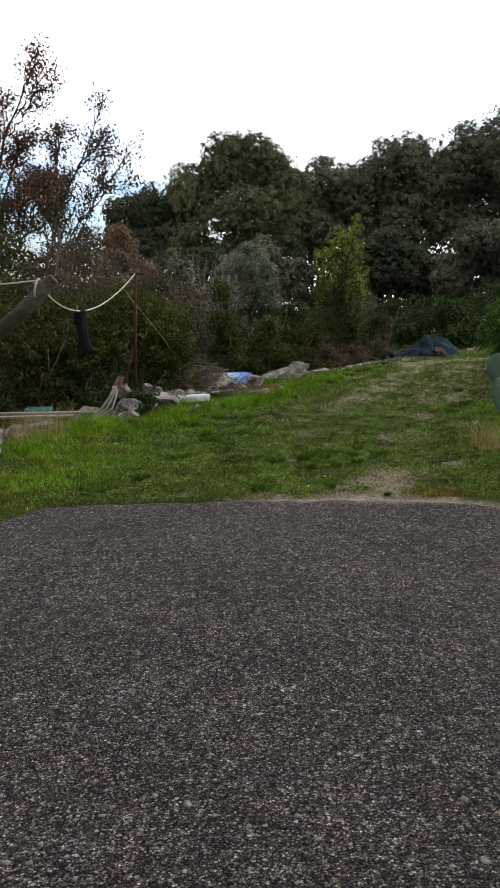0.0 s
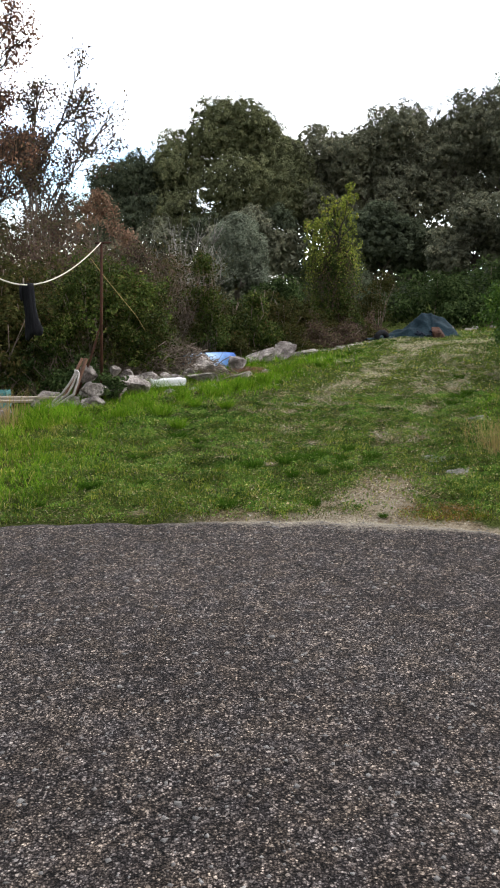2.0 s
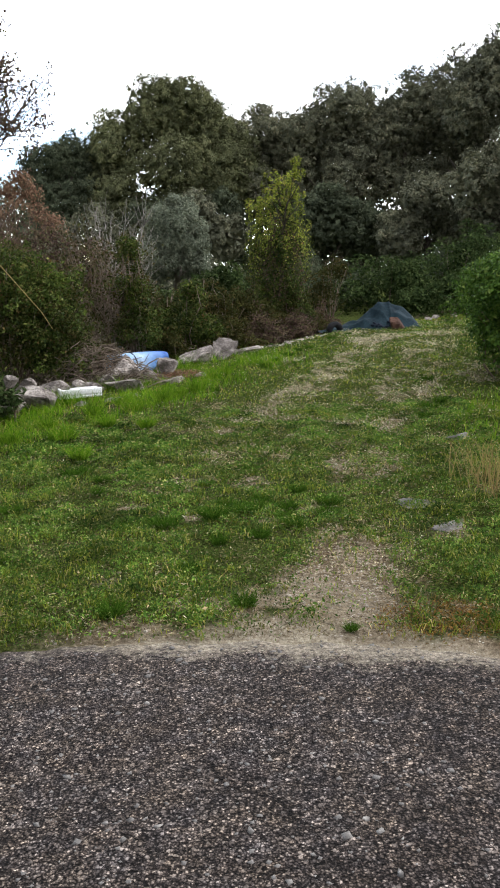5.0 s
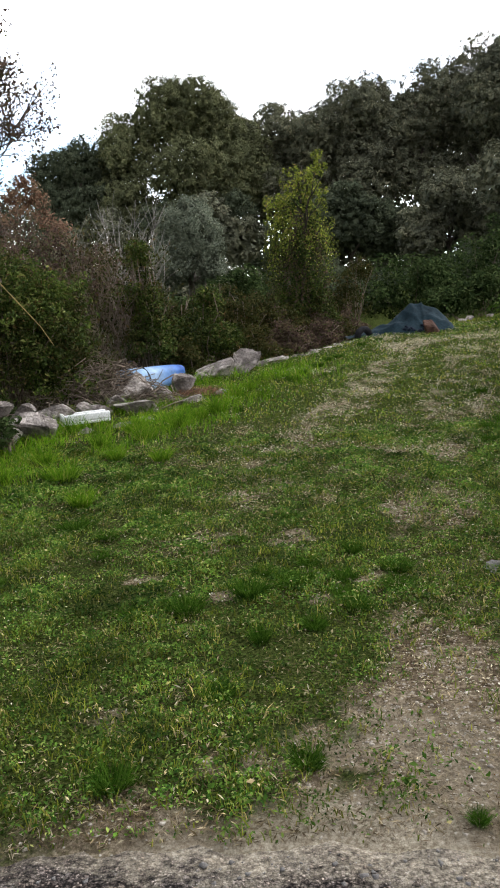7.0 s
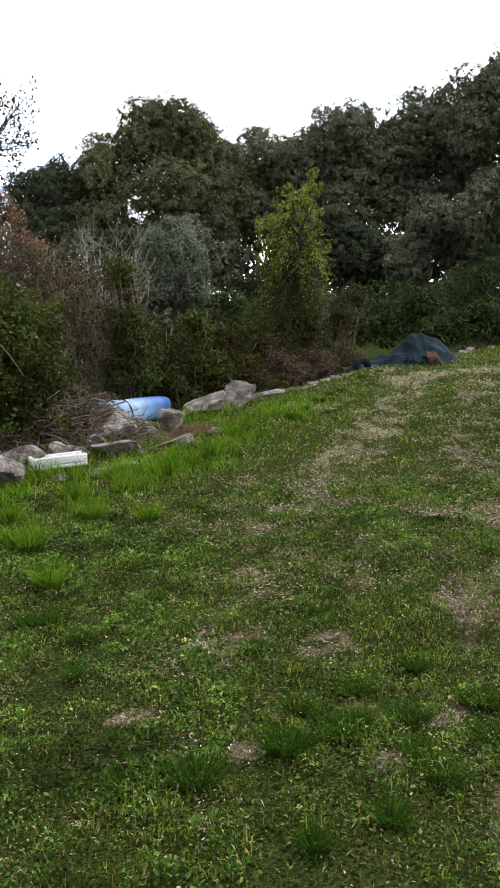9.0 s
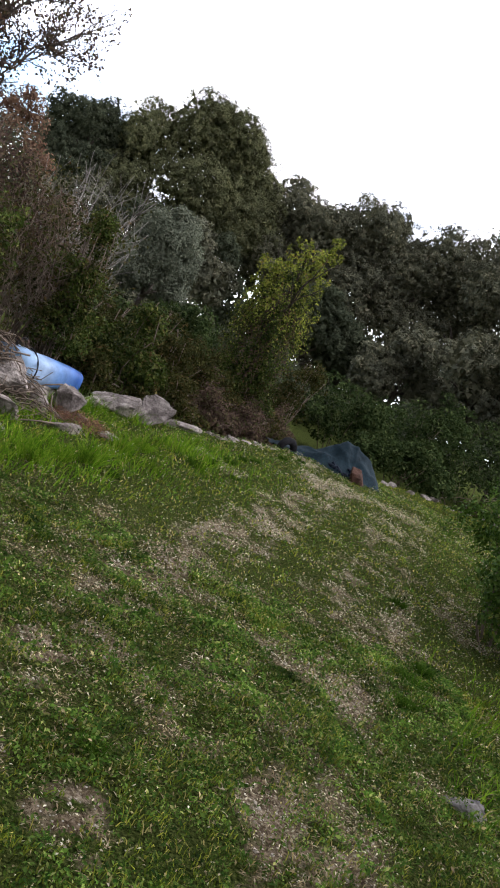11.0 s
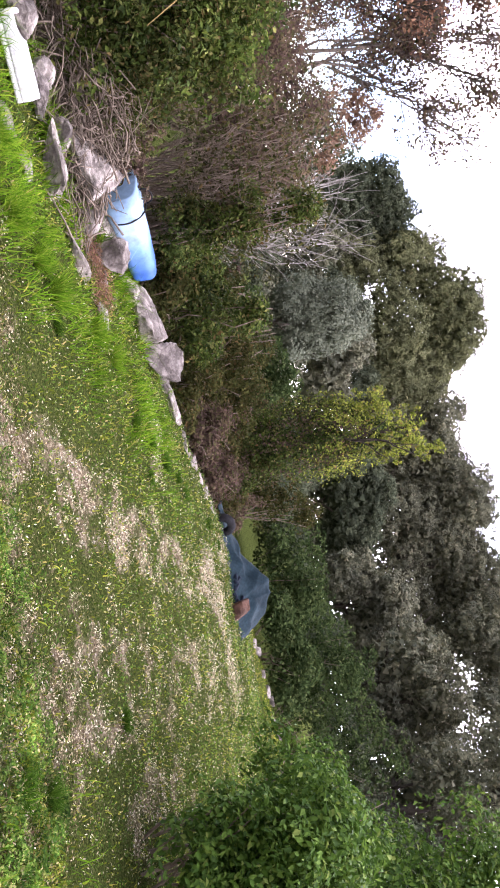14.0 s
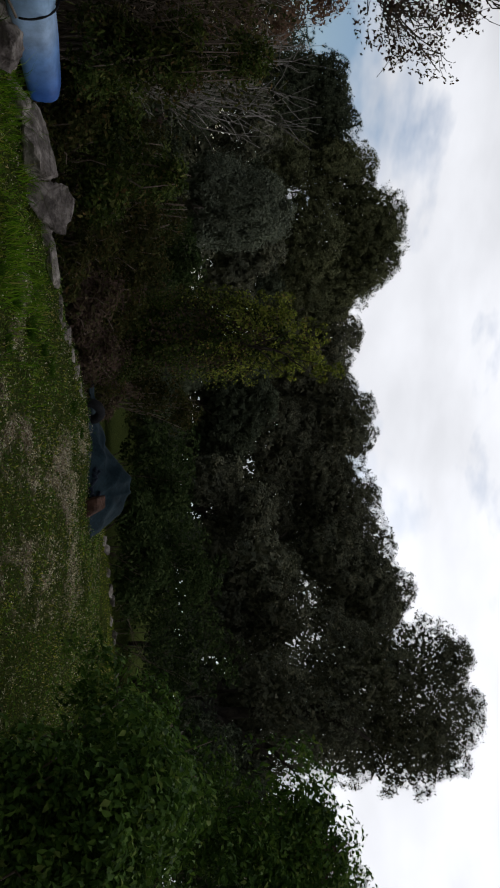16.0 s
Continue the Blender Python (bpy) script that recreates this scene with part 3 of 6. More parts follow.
def branching(base, top, radius, levels, rng, spread=0.5, ratio=0.62, kids=4, sides=6, droop=0.0, least=0.0):
    """Trunk and limbs: tapered tubes; also gives the tips."""
    shapes, tips = [], []

    def grow(a, b, r, level):
        a, b = np.asarray(a, float), np.asarray(b, float)
        length = np.linalg.norm(b - a)
        p = curve_points(a, b, 0, 6 if level > 1 else 4, length * 0.03, rng)
        shapes.append(tube(p, np.maximum(np.linspace(r, r * 0.55, len(p)), least), max(3, sides - (levels - level)), 0.08, rng))
        if level <= 1:
            tips.append(b)
            return
        for i in range(kids + (level == levels)):
            s = rng.uniform(0.45, 1.0) if i else 1.0
            q = a + (b - a) * s
            d = unit(unit(b - a) + rng.normal(0, spread, 3) + np.array([0, 0, 0.12 - droop]))
            grow(q, q + d * length * ratio * rng.uniform(0.7, 1.15), r * (0.62 - 0.12 * (i > 1)), level - 1)

    grow(base, top, radius, levels)
    return join(shapes), np.array(tips)


# ---------------------------------------------------------------- the lie of the land
WALL_LINE = [(-4.0, 5.0), (-3.6, 7.6), (-3.1, 9.8), (-2.45, 11.3), (-1.67, 12.4), (-0.82, 13.3), (0.12, 14.75), (1.0, 16.0), (2.1, 17.35), (3.0, 18.6), (4.7, 20.5), (6.5, 22.1), (8.9, 23.9), (14.0, 28.0), (40.0, 45.0)]


def smooth(a, b, x):
    s = np.clip((x - a) / (b - a), 0, 1)
    return s * s * (3 - 2 * s)


def beyond(x, y):
    """Metres beyond the line of stones; negative on the grass."""
    x, y = np.asarray(x, float), np.asarray(y, float)
    best, sign = np.full(x.shape, 1e9), np.ones(x.shape)
    for (ax, ay), (bx, by) in zip(WALL_LINE, WALL_LINE[1:]):
        dx, dy = bx - ax, by - ay
        s = np.clip(((x - ax) * dx + (y - ay) * dy) / (dx * dx + dy * dy), 0, 1)
        d = np.hypot(x - ax - s * dx, y - ay - s * dy)
        side = dx * (y - ay) - dy * (x - ax)
        sign = np.where(d < best, np.sign(side), sign)
        best = np.minimum(best, d)
    return best * sign


LATTICE = np.random.default_rng(77).uniform(-1, 1, (256, 256))


def waves(x, y, scale, seed=0.0):
    """Smooth uneven noise in two octaves, about -1 to 1; scale is a third of a patch's width."""
    x, y = np.asarray(x, float), np.asarray(y, float)
    total = 0.0
    for k, (s, amp) in enumerate(((2.6, 1.0), (1.1, 0.55))):
        u, v = x / (scale * s) + seed * 17.3 + k * 31.7, y / (scale * s) + seed * 9.1 + k * 12.9
        i, j = np.floor(u).astype(int), np.floor(v).astype(int)
        a, b = u - i, v - j
        a, b = a * a * (3 - 2 * a), b * b * (3 - 2 * b)
        i0, i1, j0, j1 = i % 256, (i + 1) % 256, j % 256, (j + 1) % 256
        total = total + amp * ((LATTICE[i0, j0] * (1 - a) + LATTICE[i1, j0] * a) * (1 - b) + (LATTICE[i0, j1] * (1 - a) + LATTICE[i1, j1] * a) * b)
    return total * 0.95


def road_end(x):
    """How far ahead the asphalt reaches at x."""
    x = np.asarray(x, float)
    y = np.interp(x, [-6, -3.3, -2.4, -2.06, -1.91, -1.72, -1.2, -0.4, 0.5, 1.0, 1.29, 1.56, 1.76, 2.3, 3.3, 6], [1.5, 3.2, 4.6, 5.5, 6.05, 6.33, 6.35, 6.34, 6.33, 6.22, 6.14, 6.03, 5.86, 5.45, 4.9, 4.3])
    return y + 0.03 * waves(x, x * 0.7, 0.10, 1.0) + 0.025 * waves(x, x, 0.035, 2.0)


def land(x, y):
    x, y = np.asarray(x, float), np.asarray(y, float)
    past = y - road_end(x)
    h = -0.036 + 0.024 * smooth(-0.02, 0.12, past) - 0.035 * smooth(0.3, 2.2, past) + 0.36 * smooth(8.0, 20.5, y)
    field = smooth(0.05, 0.7, past)
    h = h + field * (0.022 * waves(x, y, 0.55) + 0.012 * waves(x, y, 0.17, 3.0))
    b = beyond(x, y)
    h = h - 0.42 * smooth(0.0, 1.3, b) - 0.25 * smooth(1.5, 6.0, b)
    return h + 0.05 * smooth(1, 3, b) * waves(x, y, 1.3, 5.0)


def along(x, y, line, width):
    """1 on a track's middle, 0 outside its width."""
    x, y = np.asarray(x, float), np.asarray(y, float)
    best = np.full(x.shape, 1e9)
    for (ax, ay), (bx, by) in zip(line, line[1:]):
        dx, dy = bx - ax, by - ay
        s = np.clip(((x - ax) * dx + (y - ay) * dy) / (dx * dx + dy * dy), 0, 1)
        best = np.minimum(best, np.hypot(x - ax - s * dx, y - ay - s * dy))
    return 1 - smooth(width * 0.35, width, best)


RIGHT_TRACK = [(1.15, 6.2), (1.3, 7.4), (1.52, 8.6), (1.75, 9.6), (2.1, 10.8), (2.55, 12.0), (3.0, 13.2), (3.6, 14.8), (4.3, 16.5), (5.0, 18.2)]
LEFT_TRACK = [(0.2, 8.9), (0.47, 9.9), (0.78, 10.7), (1.06, 11.6), (1.6, 12.8), (2.08, 13.8), (2.75, 15.4), (3.3, 16.8), (3.75, 17.6), (4.3, 17.9), (4.9, 17.8)]


def spot(x, y, cx, cy, rx, ry):
    return 1 - smooth(0.35, 1.0, np.hypot((x - cx) / rx, (y - cy) / ry))


def bareness(x, y):
    """0 under close turf, 1 on bare gravel."""
    x, y = np.asarray(x, float), np.asarray(y, float)
    patch = 0.45 + 0.7 * waves(x, y, 0.05, 2.0) + 0.4 * waves(x, y, 0.16, 6.0) + 0.3 * waves(x, y, 0.4, 1.0)
    crumb = np.clip(0.66 + 1.0 * waves(x, y, 0.017, 5.0) + 0.5 * waves(x, y, 0.05, 2.0), 0.02, 1.1)
    crumb = np.maximum(crumb, 0.75 * spot(x, y, 1.1, 6.9, 0.5, 1.0))
    far = smooth(9.5, 12.5, y)
    patch = patch * 0.55 + 0.5 * crumb
    b = (0.40 + 0.06 * far) * along(x, y, RIGHT_TRACK, 0.55 + 0.15 * far) * np.clip(patch - 0.05, 0.0, 1.2)
    b = np.maximum(b, (0.42 + 0.10 * far) * along(x, y, LEFT_TRACK, 0.42 + 0.1 * far) * np.clip(patch - 0.05, 0.0, 1.2))
    for cx, cy, rx, ry, s in ((0.72, 6.62, 0.36, 0.45, 1.0), (1.02, 6.75, 0.42, 0.75, 1.05), (1.22, 7.35, 0.36, 0.75, 1.0), (0.22, 9.05, 0.24, 0.22, 1.1), (0.78, 8.9, 0.26, 0.24, 1.0), (0.47, 9.92, 0.17, 0.24, 1.0), (0.76, 10.2, 0.26, 0.28, 0.85), (1.5, 9.3, 0.22, 0.45, 0.95), (1.80, 9.1, 0.24, 0.34, 0.8), (2.1, 10.8, 0.36, 0.55, 0.9),
                              (0.28, 8.8, 0.10, 0.14, 0.8), (-0.08, 8.42, 0.16, 0.14, 0.75), (0.09, 8.2, 0.1, 0.12, 0.7), (0.33, 8.12, 0.12, 0.16, 0.75), (1.08, 8.3, 0.16, 0.16, 0.85), (0.78, 8.35, 0.1, 0.12, 0.7), (0.80, 7.98, 0.1, 0.14, 0.8), (2.05, 13.7, 0.2, 0.6, 0.8), (2.8, 12.9, 0.4, 0.8, 0.3), (1.06, 11.6, 0.28, 0.6, 0.75),
                              (3.2, 17.0, 0.4, 0.8, 0.85), (3.8, 17.6, 0.5, 0.6, 0.95), (4.6, 17.75, 0.55, 0.45, 0.95), (3.3, 18.4, 0.35, 0.5, 0.7), (1.85, 7.65, 0.2, 0.35, 0.6), (1.5, 6.45, 0.3, 0.25, 0.6), (-0.05, 7.0, 0.22, 0.16, 0.5), (0.35, 6.7, 0.25, 0.14, 0.55), (-0.6, 6.55, 0.2, 0.12, 0.5)):
        b = np.maximum(b, s * spot(x, y, cx, cy, rx, ry) * crumb)
    thin = 0.40 * smooth(-1.0, 0.6, x) * smooth(7.5, 5.0, x) * np.clip(0.95 * waves(x, y, 0.09, 9.0) + 0.6 * waves(x, y, 0.5, 3.0) + -0.12 + 0.08 * smooth(8.8, 11, y) - 0.5 * smooth(14.5, 17.0, y), 0, 1)
    b = np.maximum(b, thin)
    b = np.maximum(b, (0.22 + 0.46 * smooth(-0.5, 0.3, x) * smooth(1.9, 1.4, x)) * (1 - smooth(0.02, 0.26, y - road_end(x) + 0.14 * waves(x, y, 0.1, 7.0))))
    return np.clip(b, 0, 1)


def sandiness(x, y):
    past = np.asarray(y, float) - road_end(x)
    return (1 - smooth(0.0, 0.16, past + 0.10 * waves(x, y, 0.12, 4.0))) * smooth(-0.45, 0.35, x) * smooth(2.4, 1.4, x) * 0.8 + 0.36 * spot(x, y, 0.9, 6.62, 0.55, 0.62) * np.clip(0.5 + 1.1 * waves(x, y, 0.05, 3.0), 0, 1)


# ---------------------------------------------------------------- ground and road
def steps(*stops):
    out = []
    for (a, b, s) in stops:
        out.append(np.arange(a, b, s))
    return np.concatenate(out)


def ground_sheet():
    xs = steps((-2500, -500, 500), (-500, -100, 100), (-100, -30, 10), (-30, -8, 1.0), (-8, -4, 0.25), (-4, 5.5, 0.07), (5.5, 12, 0.25), (12, 40, 1.0), (40, 100, 10), (100, 500, 100), (500, 2501, 500))
    ys = steps((-2500, -500, 500), (-500, -100, 100), (-100, -20, 10), (-20, 4, 1.0), (4, 5.4, 0.1), (5.4, 14, 0.07), (14, 20, 0.1), (20, 30, 0.4), (30, 70, 1.5), (70, 110, 10), (110, 510, 100), (510, 2511, 500))
    X, Y = np.meshgrid(xs, ys)
    v = np.stack([X.ravel(), Y.ravel(), land(X, Y).ravel()], 1)
    nx, ny = len(xs), len(ys)
    i = (np.arange(ny - 1)[:, None] * nx + np.arange(nx - 1)[None, :]).ravel()
    f = np.stack([i, i + 1, i + nx + 1, i + nx], 1)
    me = raw_mesh("ground", v, f, M_SOIL, True)
    for name, fn in (("bare", bareness), ("sand", sandiness)):
        me.attributes.new(name, "FLOAT", "POINT").data.foreach_set("value", fn(X, Y).ravel().astype(np.float32))
    ob = new("ground", me)
    tagged(ob, "earth ground with thin turf and bare gravel patches", "ground", kind="structure")


def road_sheet():
    xs = steps((-6, -2.4, 0.2), (-2.4, 2.6, 0.04), (2.6, 6.01, 0.2))
    s = np.concatenate([np.linspace(0, 0.7, 20), np.linspace(0.7, 1.0, 46)[1:]])
    end = road_end(xs)
    Y = -14 + (end[None, :] + 14) * s[:, None]
    X = np.broadcast_to(xs, Y.shape)
    past = end[None, :] - Y
    Z = 0.006 * waves(X, Y, 0.9) + 0.003 * waves(X, Y, 0.25, 2.0) - 0.025 * (1 - smooth(0.0, 0.12, past))
    nx, ny = len(xs), len(s)
    v = np.stack([X.ravel(), Y.ravel(), Z.ravel()], 1)
    low = v.copy()
    low[:, 2] = -0.09
    i = (np.arange(ny - 1)[:, None] * nx + np.arange(nx - 1)[None, :]).ravel()
    top = np.stack([i, i + 1, i + nx + 1, i + nx], 1)
    j = (ny - 1) * nx + np.arange(nx - 1)
    n = len(v)
    front = np.stack([j, j + 1, j + 1 + n, j + n], 1)
    me = raw_mesh("road", np.concatenate([v, low]), np.concatenate([top, front]), M_ASPHALT, True)
    dust_and_sheen = (1 - smooth(0.0, 0.26, past + 0.12 * waves(X, Y, 0.22, 4.0) + 0.05 * waves(X, Y, 0.06, 2.0))) * smooth(-0.9, 0.2, X) * smooth(2.2, 1.2, X) * 0.30 + 0.05 * (1 - smooth(0.02, 0.12, past + 0.05 * waves(X, Y, 0.1)))
    # wide pale band: far road's brightening at a grazing view, put into colour
    dust_and_sheen = dust_and_sheen + 0.07 * (1 - smooth(0.2, 2.6, past + 0.5 * waves(X, Y, 0.3, 6.0)))
    dust_and_sheen = np.concatenate([np.clip(dust_and_sheen, 0, 0.9).ravel(), np.zeros(n)])
    me.attributes.new("dust_and_sheen", "FLOAT", "POINT").data.foreach_set("value", dust_and_sheen.astype(np.float32))
    ob = new("road", me)
    tagged(ob, "worn grey asphalt road with pale exposed chippings", "road", kind="structure")


def pebble_shapes(places, sizes, rng, flat=0.6):
    """Small six-cornered stones."""
    o = np.array([(1, 0, 0), (0, 1, 0), (-1, 0, 0), (0, -1, 0), (0, 0, 1), (0, 0, -1)], float)
    n = len(places)
    q = o[None] * rng.uniform(0.6, 1.3, (n, 6, 1)) + rng.normal(0, 0.18, (n, 6, 3))
    a = rng.uniform(0, 6.28, n)
    c, s = np.cos(a)[:, None], np.sin(a)[:, None]
    q = np.stack([q[..., 0] * c - q[..., 1] * s, q[..., 0] * s + q[..., 1] * c, q[..., 2] * flat], 2)
    v = (places[:, None] + q * np.asarray(sizes)[:, None, None]).reshape(-1, 3)
    t = np.array([(0, 1, 4), (1, 2, 4), (2, 3, 4), (3, 0, 4), (1, 0, 5), (2, 1, 5), (3, 2, 5), (0, 3, 5)])
    return v, (np.arange(n)[:, None, None] * 6 + t[None]).reshape(-1, 3)


def stuff(name, shape, mat, label, category, smooth_faces=False):
    ob = part(name, shape, mat, None, "", smooth_faces)
    return tagged(ob, label, category, kind="stuff")


ground_sheet()
road_sheet()


def blades(p, length, width, lean, rng):
    """Bent grass blades, three triangles each."""
    n = len(p)
    a = rng.uniform(0, 6.28, n)
    side = np.stack([np.cos(a), np.sin(a), np.zeros(n)], 1) * (width * rng.uniform(0.7, 1.3, n))[:, None] * 0.5
    b = rng.uniform(0, 6.28, n)
    out = np.stack([np.cos(b), np.sin(b), np.zeros(n)], 1) * (lean * rng.uniform(0.1, 1.0, n))[:, None]
    L = length[:, None]
    mid = p + (out * 0.35 + np.array([0, 0, 0.6])) * L
    tip = p + (out * 1.0 + np.array([0, 0, 1.0])) * L * np.array([1, 1, 0.92])
    p = p - np.array([0, 0, 0.01])
    v = np.stack([p - side, p + side, mid + side * 0.75, mid - side * 0.75, tip], 1).reshape(-1, 3)
    k = np.arange(n)[:, None] * 5
    return v, np.concatenate([k + np.array([[0, 1, 2]]), k + np.array([[0, 2, 3]]), k + np.array([[3, 2, 4]])])


def scatter(n, x0, x1, y0, y1, density, rng):
    """Places on the land, thinned by density(x, y) in 0 to 1."""
    x, y = rng.uniform(x0, x1, n), rng.uniform(y0, y1, n)
    keep = rng.random(n) < density(x, y)
    x, y = x[keep], y[keep]
    return np.stack([x, y, land(x, y)], 1)


def on_grass(x, y):
    """The field of view widens with distance; grass only between road and stones."""
    return (y > road_end(x) + 0.03) & (beyond(x, y) < 0.25) & (x < 1.4 + 0.5 * y) & (x > -0.9 - 0.36 * y)


def lush(x, y):
    """Where the grass grows long: by the stones and to the left of the tracks."""
    b = beyond(x, y)
    e = smooth(-1.9, -0.5, b) * smooth(16.5, 13.5, y) * smooth(7.0, 9.5, y)
    e = np.maximum(e, 0.55 * smooth(-0.7, -2.0, x) * smooth(6.4, 7.3, y))
    e = np.maximum(e, 0.6 * smooth(2.5, 3.2, x) * smooth(12.5, 9.0, y))
    return e


def mounds(x, y):
    """Hand-sized humps of plants with gaps between them, 0 to 1."""
    return np.clip(0.48 + 0.55 * waves(x, y, 0.038, 8.0) + 0.32 * waves(x, y, 0.14, 4.0), 0, 1)


def cover(x, y, least):
    """Share of the soil that plants hide: ragged at the edge of the bare patches."""
    return on_grass(x, y) * np.clip(1.15 - 1.35 * bareness(x, y) + 0.5 * waves(x, y, 0.012, 6.0), least + 0.14 * smooth(7.5, 11.0, y), 1)


def lawn():
    rng = np.random.default_rng(21)
    near = scatter(150000, -2.6, 3.6, 6.2, 11.6, lambda x, y: cover(x, y, 0.05) * np.clip(0.15 + 0.9 * mounds(x, y), 0, 1), rng)
    far = scatter(110000, -4.5, 10.0, 11.0, 26.0, lambda x, y: cover(x, y, 0.08), rng)
    p = np.concatenate([near, far])
    e = lush(p[:, 0], p[:, 1])
    h = mounds(p[:, 0], p[:, 1])
    length = (0.010 + 0.024 * rng.random(len(p)) ** 2) * (0.55 + 0.9 * h) * (1 + 1.2 * e) * np.where(p[:, 1] > 11.3, 0.7, 1.0)
    width = np.where(p[:, 1] > 11.3, 0.0095, 0.0042)
    p[:, 2] += 0.028 * h * np.where(p[:, 1] < 11.6, rng.random(len(p)) ** 0.7, 0.6)
    stuff("turf", blades(p, length, width, np.where(p[:, 1] > 11.3, 3.2, 1.9), rng), M_TURF, "short patchy green turf with dry straw blades", "grass")
    p = scatter(300000, -4.5, 4.6, 6.3, 19.0, lambda x, y: on_grass(x, y) * lush(x, y) * np.clip(0.5 + 1.1 * waves(x, y, 0.10, 2.0) + 0.5 * waves(x, y, 0.4, 3.0), 0.02, 1), rng)
    length = (0.05 + 0.13 * rng.random(len(p)) ** 1.8) * np.clip(0.8 + 0.7 * waves(p[:, 0], p[:, 1], 0.10, 2.0) + 0.3 * waves(p[:, 0], p[:, 1], 0.4, 3.0), 0.3, 1.6) * (0.55 + 0.45 * smooth(8.5, 10.5, p[:, 1]))
    stuff("long_grass", blades(p, length, np.full(len(p), 0.0068), np.full(len(p), 1.5), rng), M_LONG, "long bright green grass beside the stones", "grass")
    core = scatter(380000, -1.9, 3.2, 6.3, 11.8, lambda x, y: cover(x, y, 0.05) * np.clip(0.16 + 1.0 * mounds(x, y), 0, 1), rng)
    rim = scatter(110000, -4.2, 7.5, 6.3, 20.5, lambda x, y: cover(x, y, 0.06) * ((y > 11.8) | (x < -1.9) | (x > 3.2)), rng)
    p = np.concatenate([core, rim])
    h = mounds(p[:, 0], p[:, 1])
    p[:, 2] += 0.004 + 0.058 * h * rng.random(len(p)) ** 0.6
    size = np.where(np.arange(len(p)) < len(core), 0.0150 * rng.choice([0.75, 1.0, 1.5], len(p), p=[0.4, 0.45, 0.15]) * (0.8 + 0.5 * waves(p[:, 0], p[:, 1], 0.25, 6.0) ** 2) * (1 + 0.3 * smooth(8.0, 10.5, p[:, 1])), 0.017 + 0.0012 * np.clip(p[:, 1] - 9, 0, 9))
    stuff("clover", leaves(p, np.tile([0, 0, 1.0], (len(p), 1)), size, 0.5, 0.8, 0.15, rng), M_CLOVER, "low clover leaves among the turf", "clover")
    p = scatter(60000, 2.0, 3.4, 7.6, 10.6, lambda x, y: spot(x, y, 2.6, 8.4, 0.6, 0.9), rng)[:430]
    stuff("dry_grass", blades(p, rng.uniform(0.12, 0.36, len(p)), np.full(len(p), 0.005), np.full(len(p), 1.3), rng), M_STRAW, "tall dry straw grass beside the track", "dry grass")
    p = scatter(60000, -3.6, -2.4, 8.6, 11.6, lambda x, y: 0.3 * spot(x, y, -2.85, 10.2, 0.55, 1.3), rng)[:420]
    stuff("dry_grass", blades(p, rng.uniform(0.15, 0.5, len(p)), np.full(len(p), 0.005), np.full(len(p), 0.8), rng), M_STRAW, "pale dry grass stalks by the heap of stones", "dry grass")


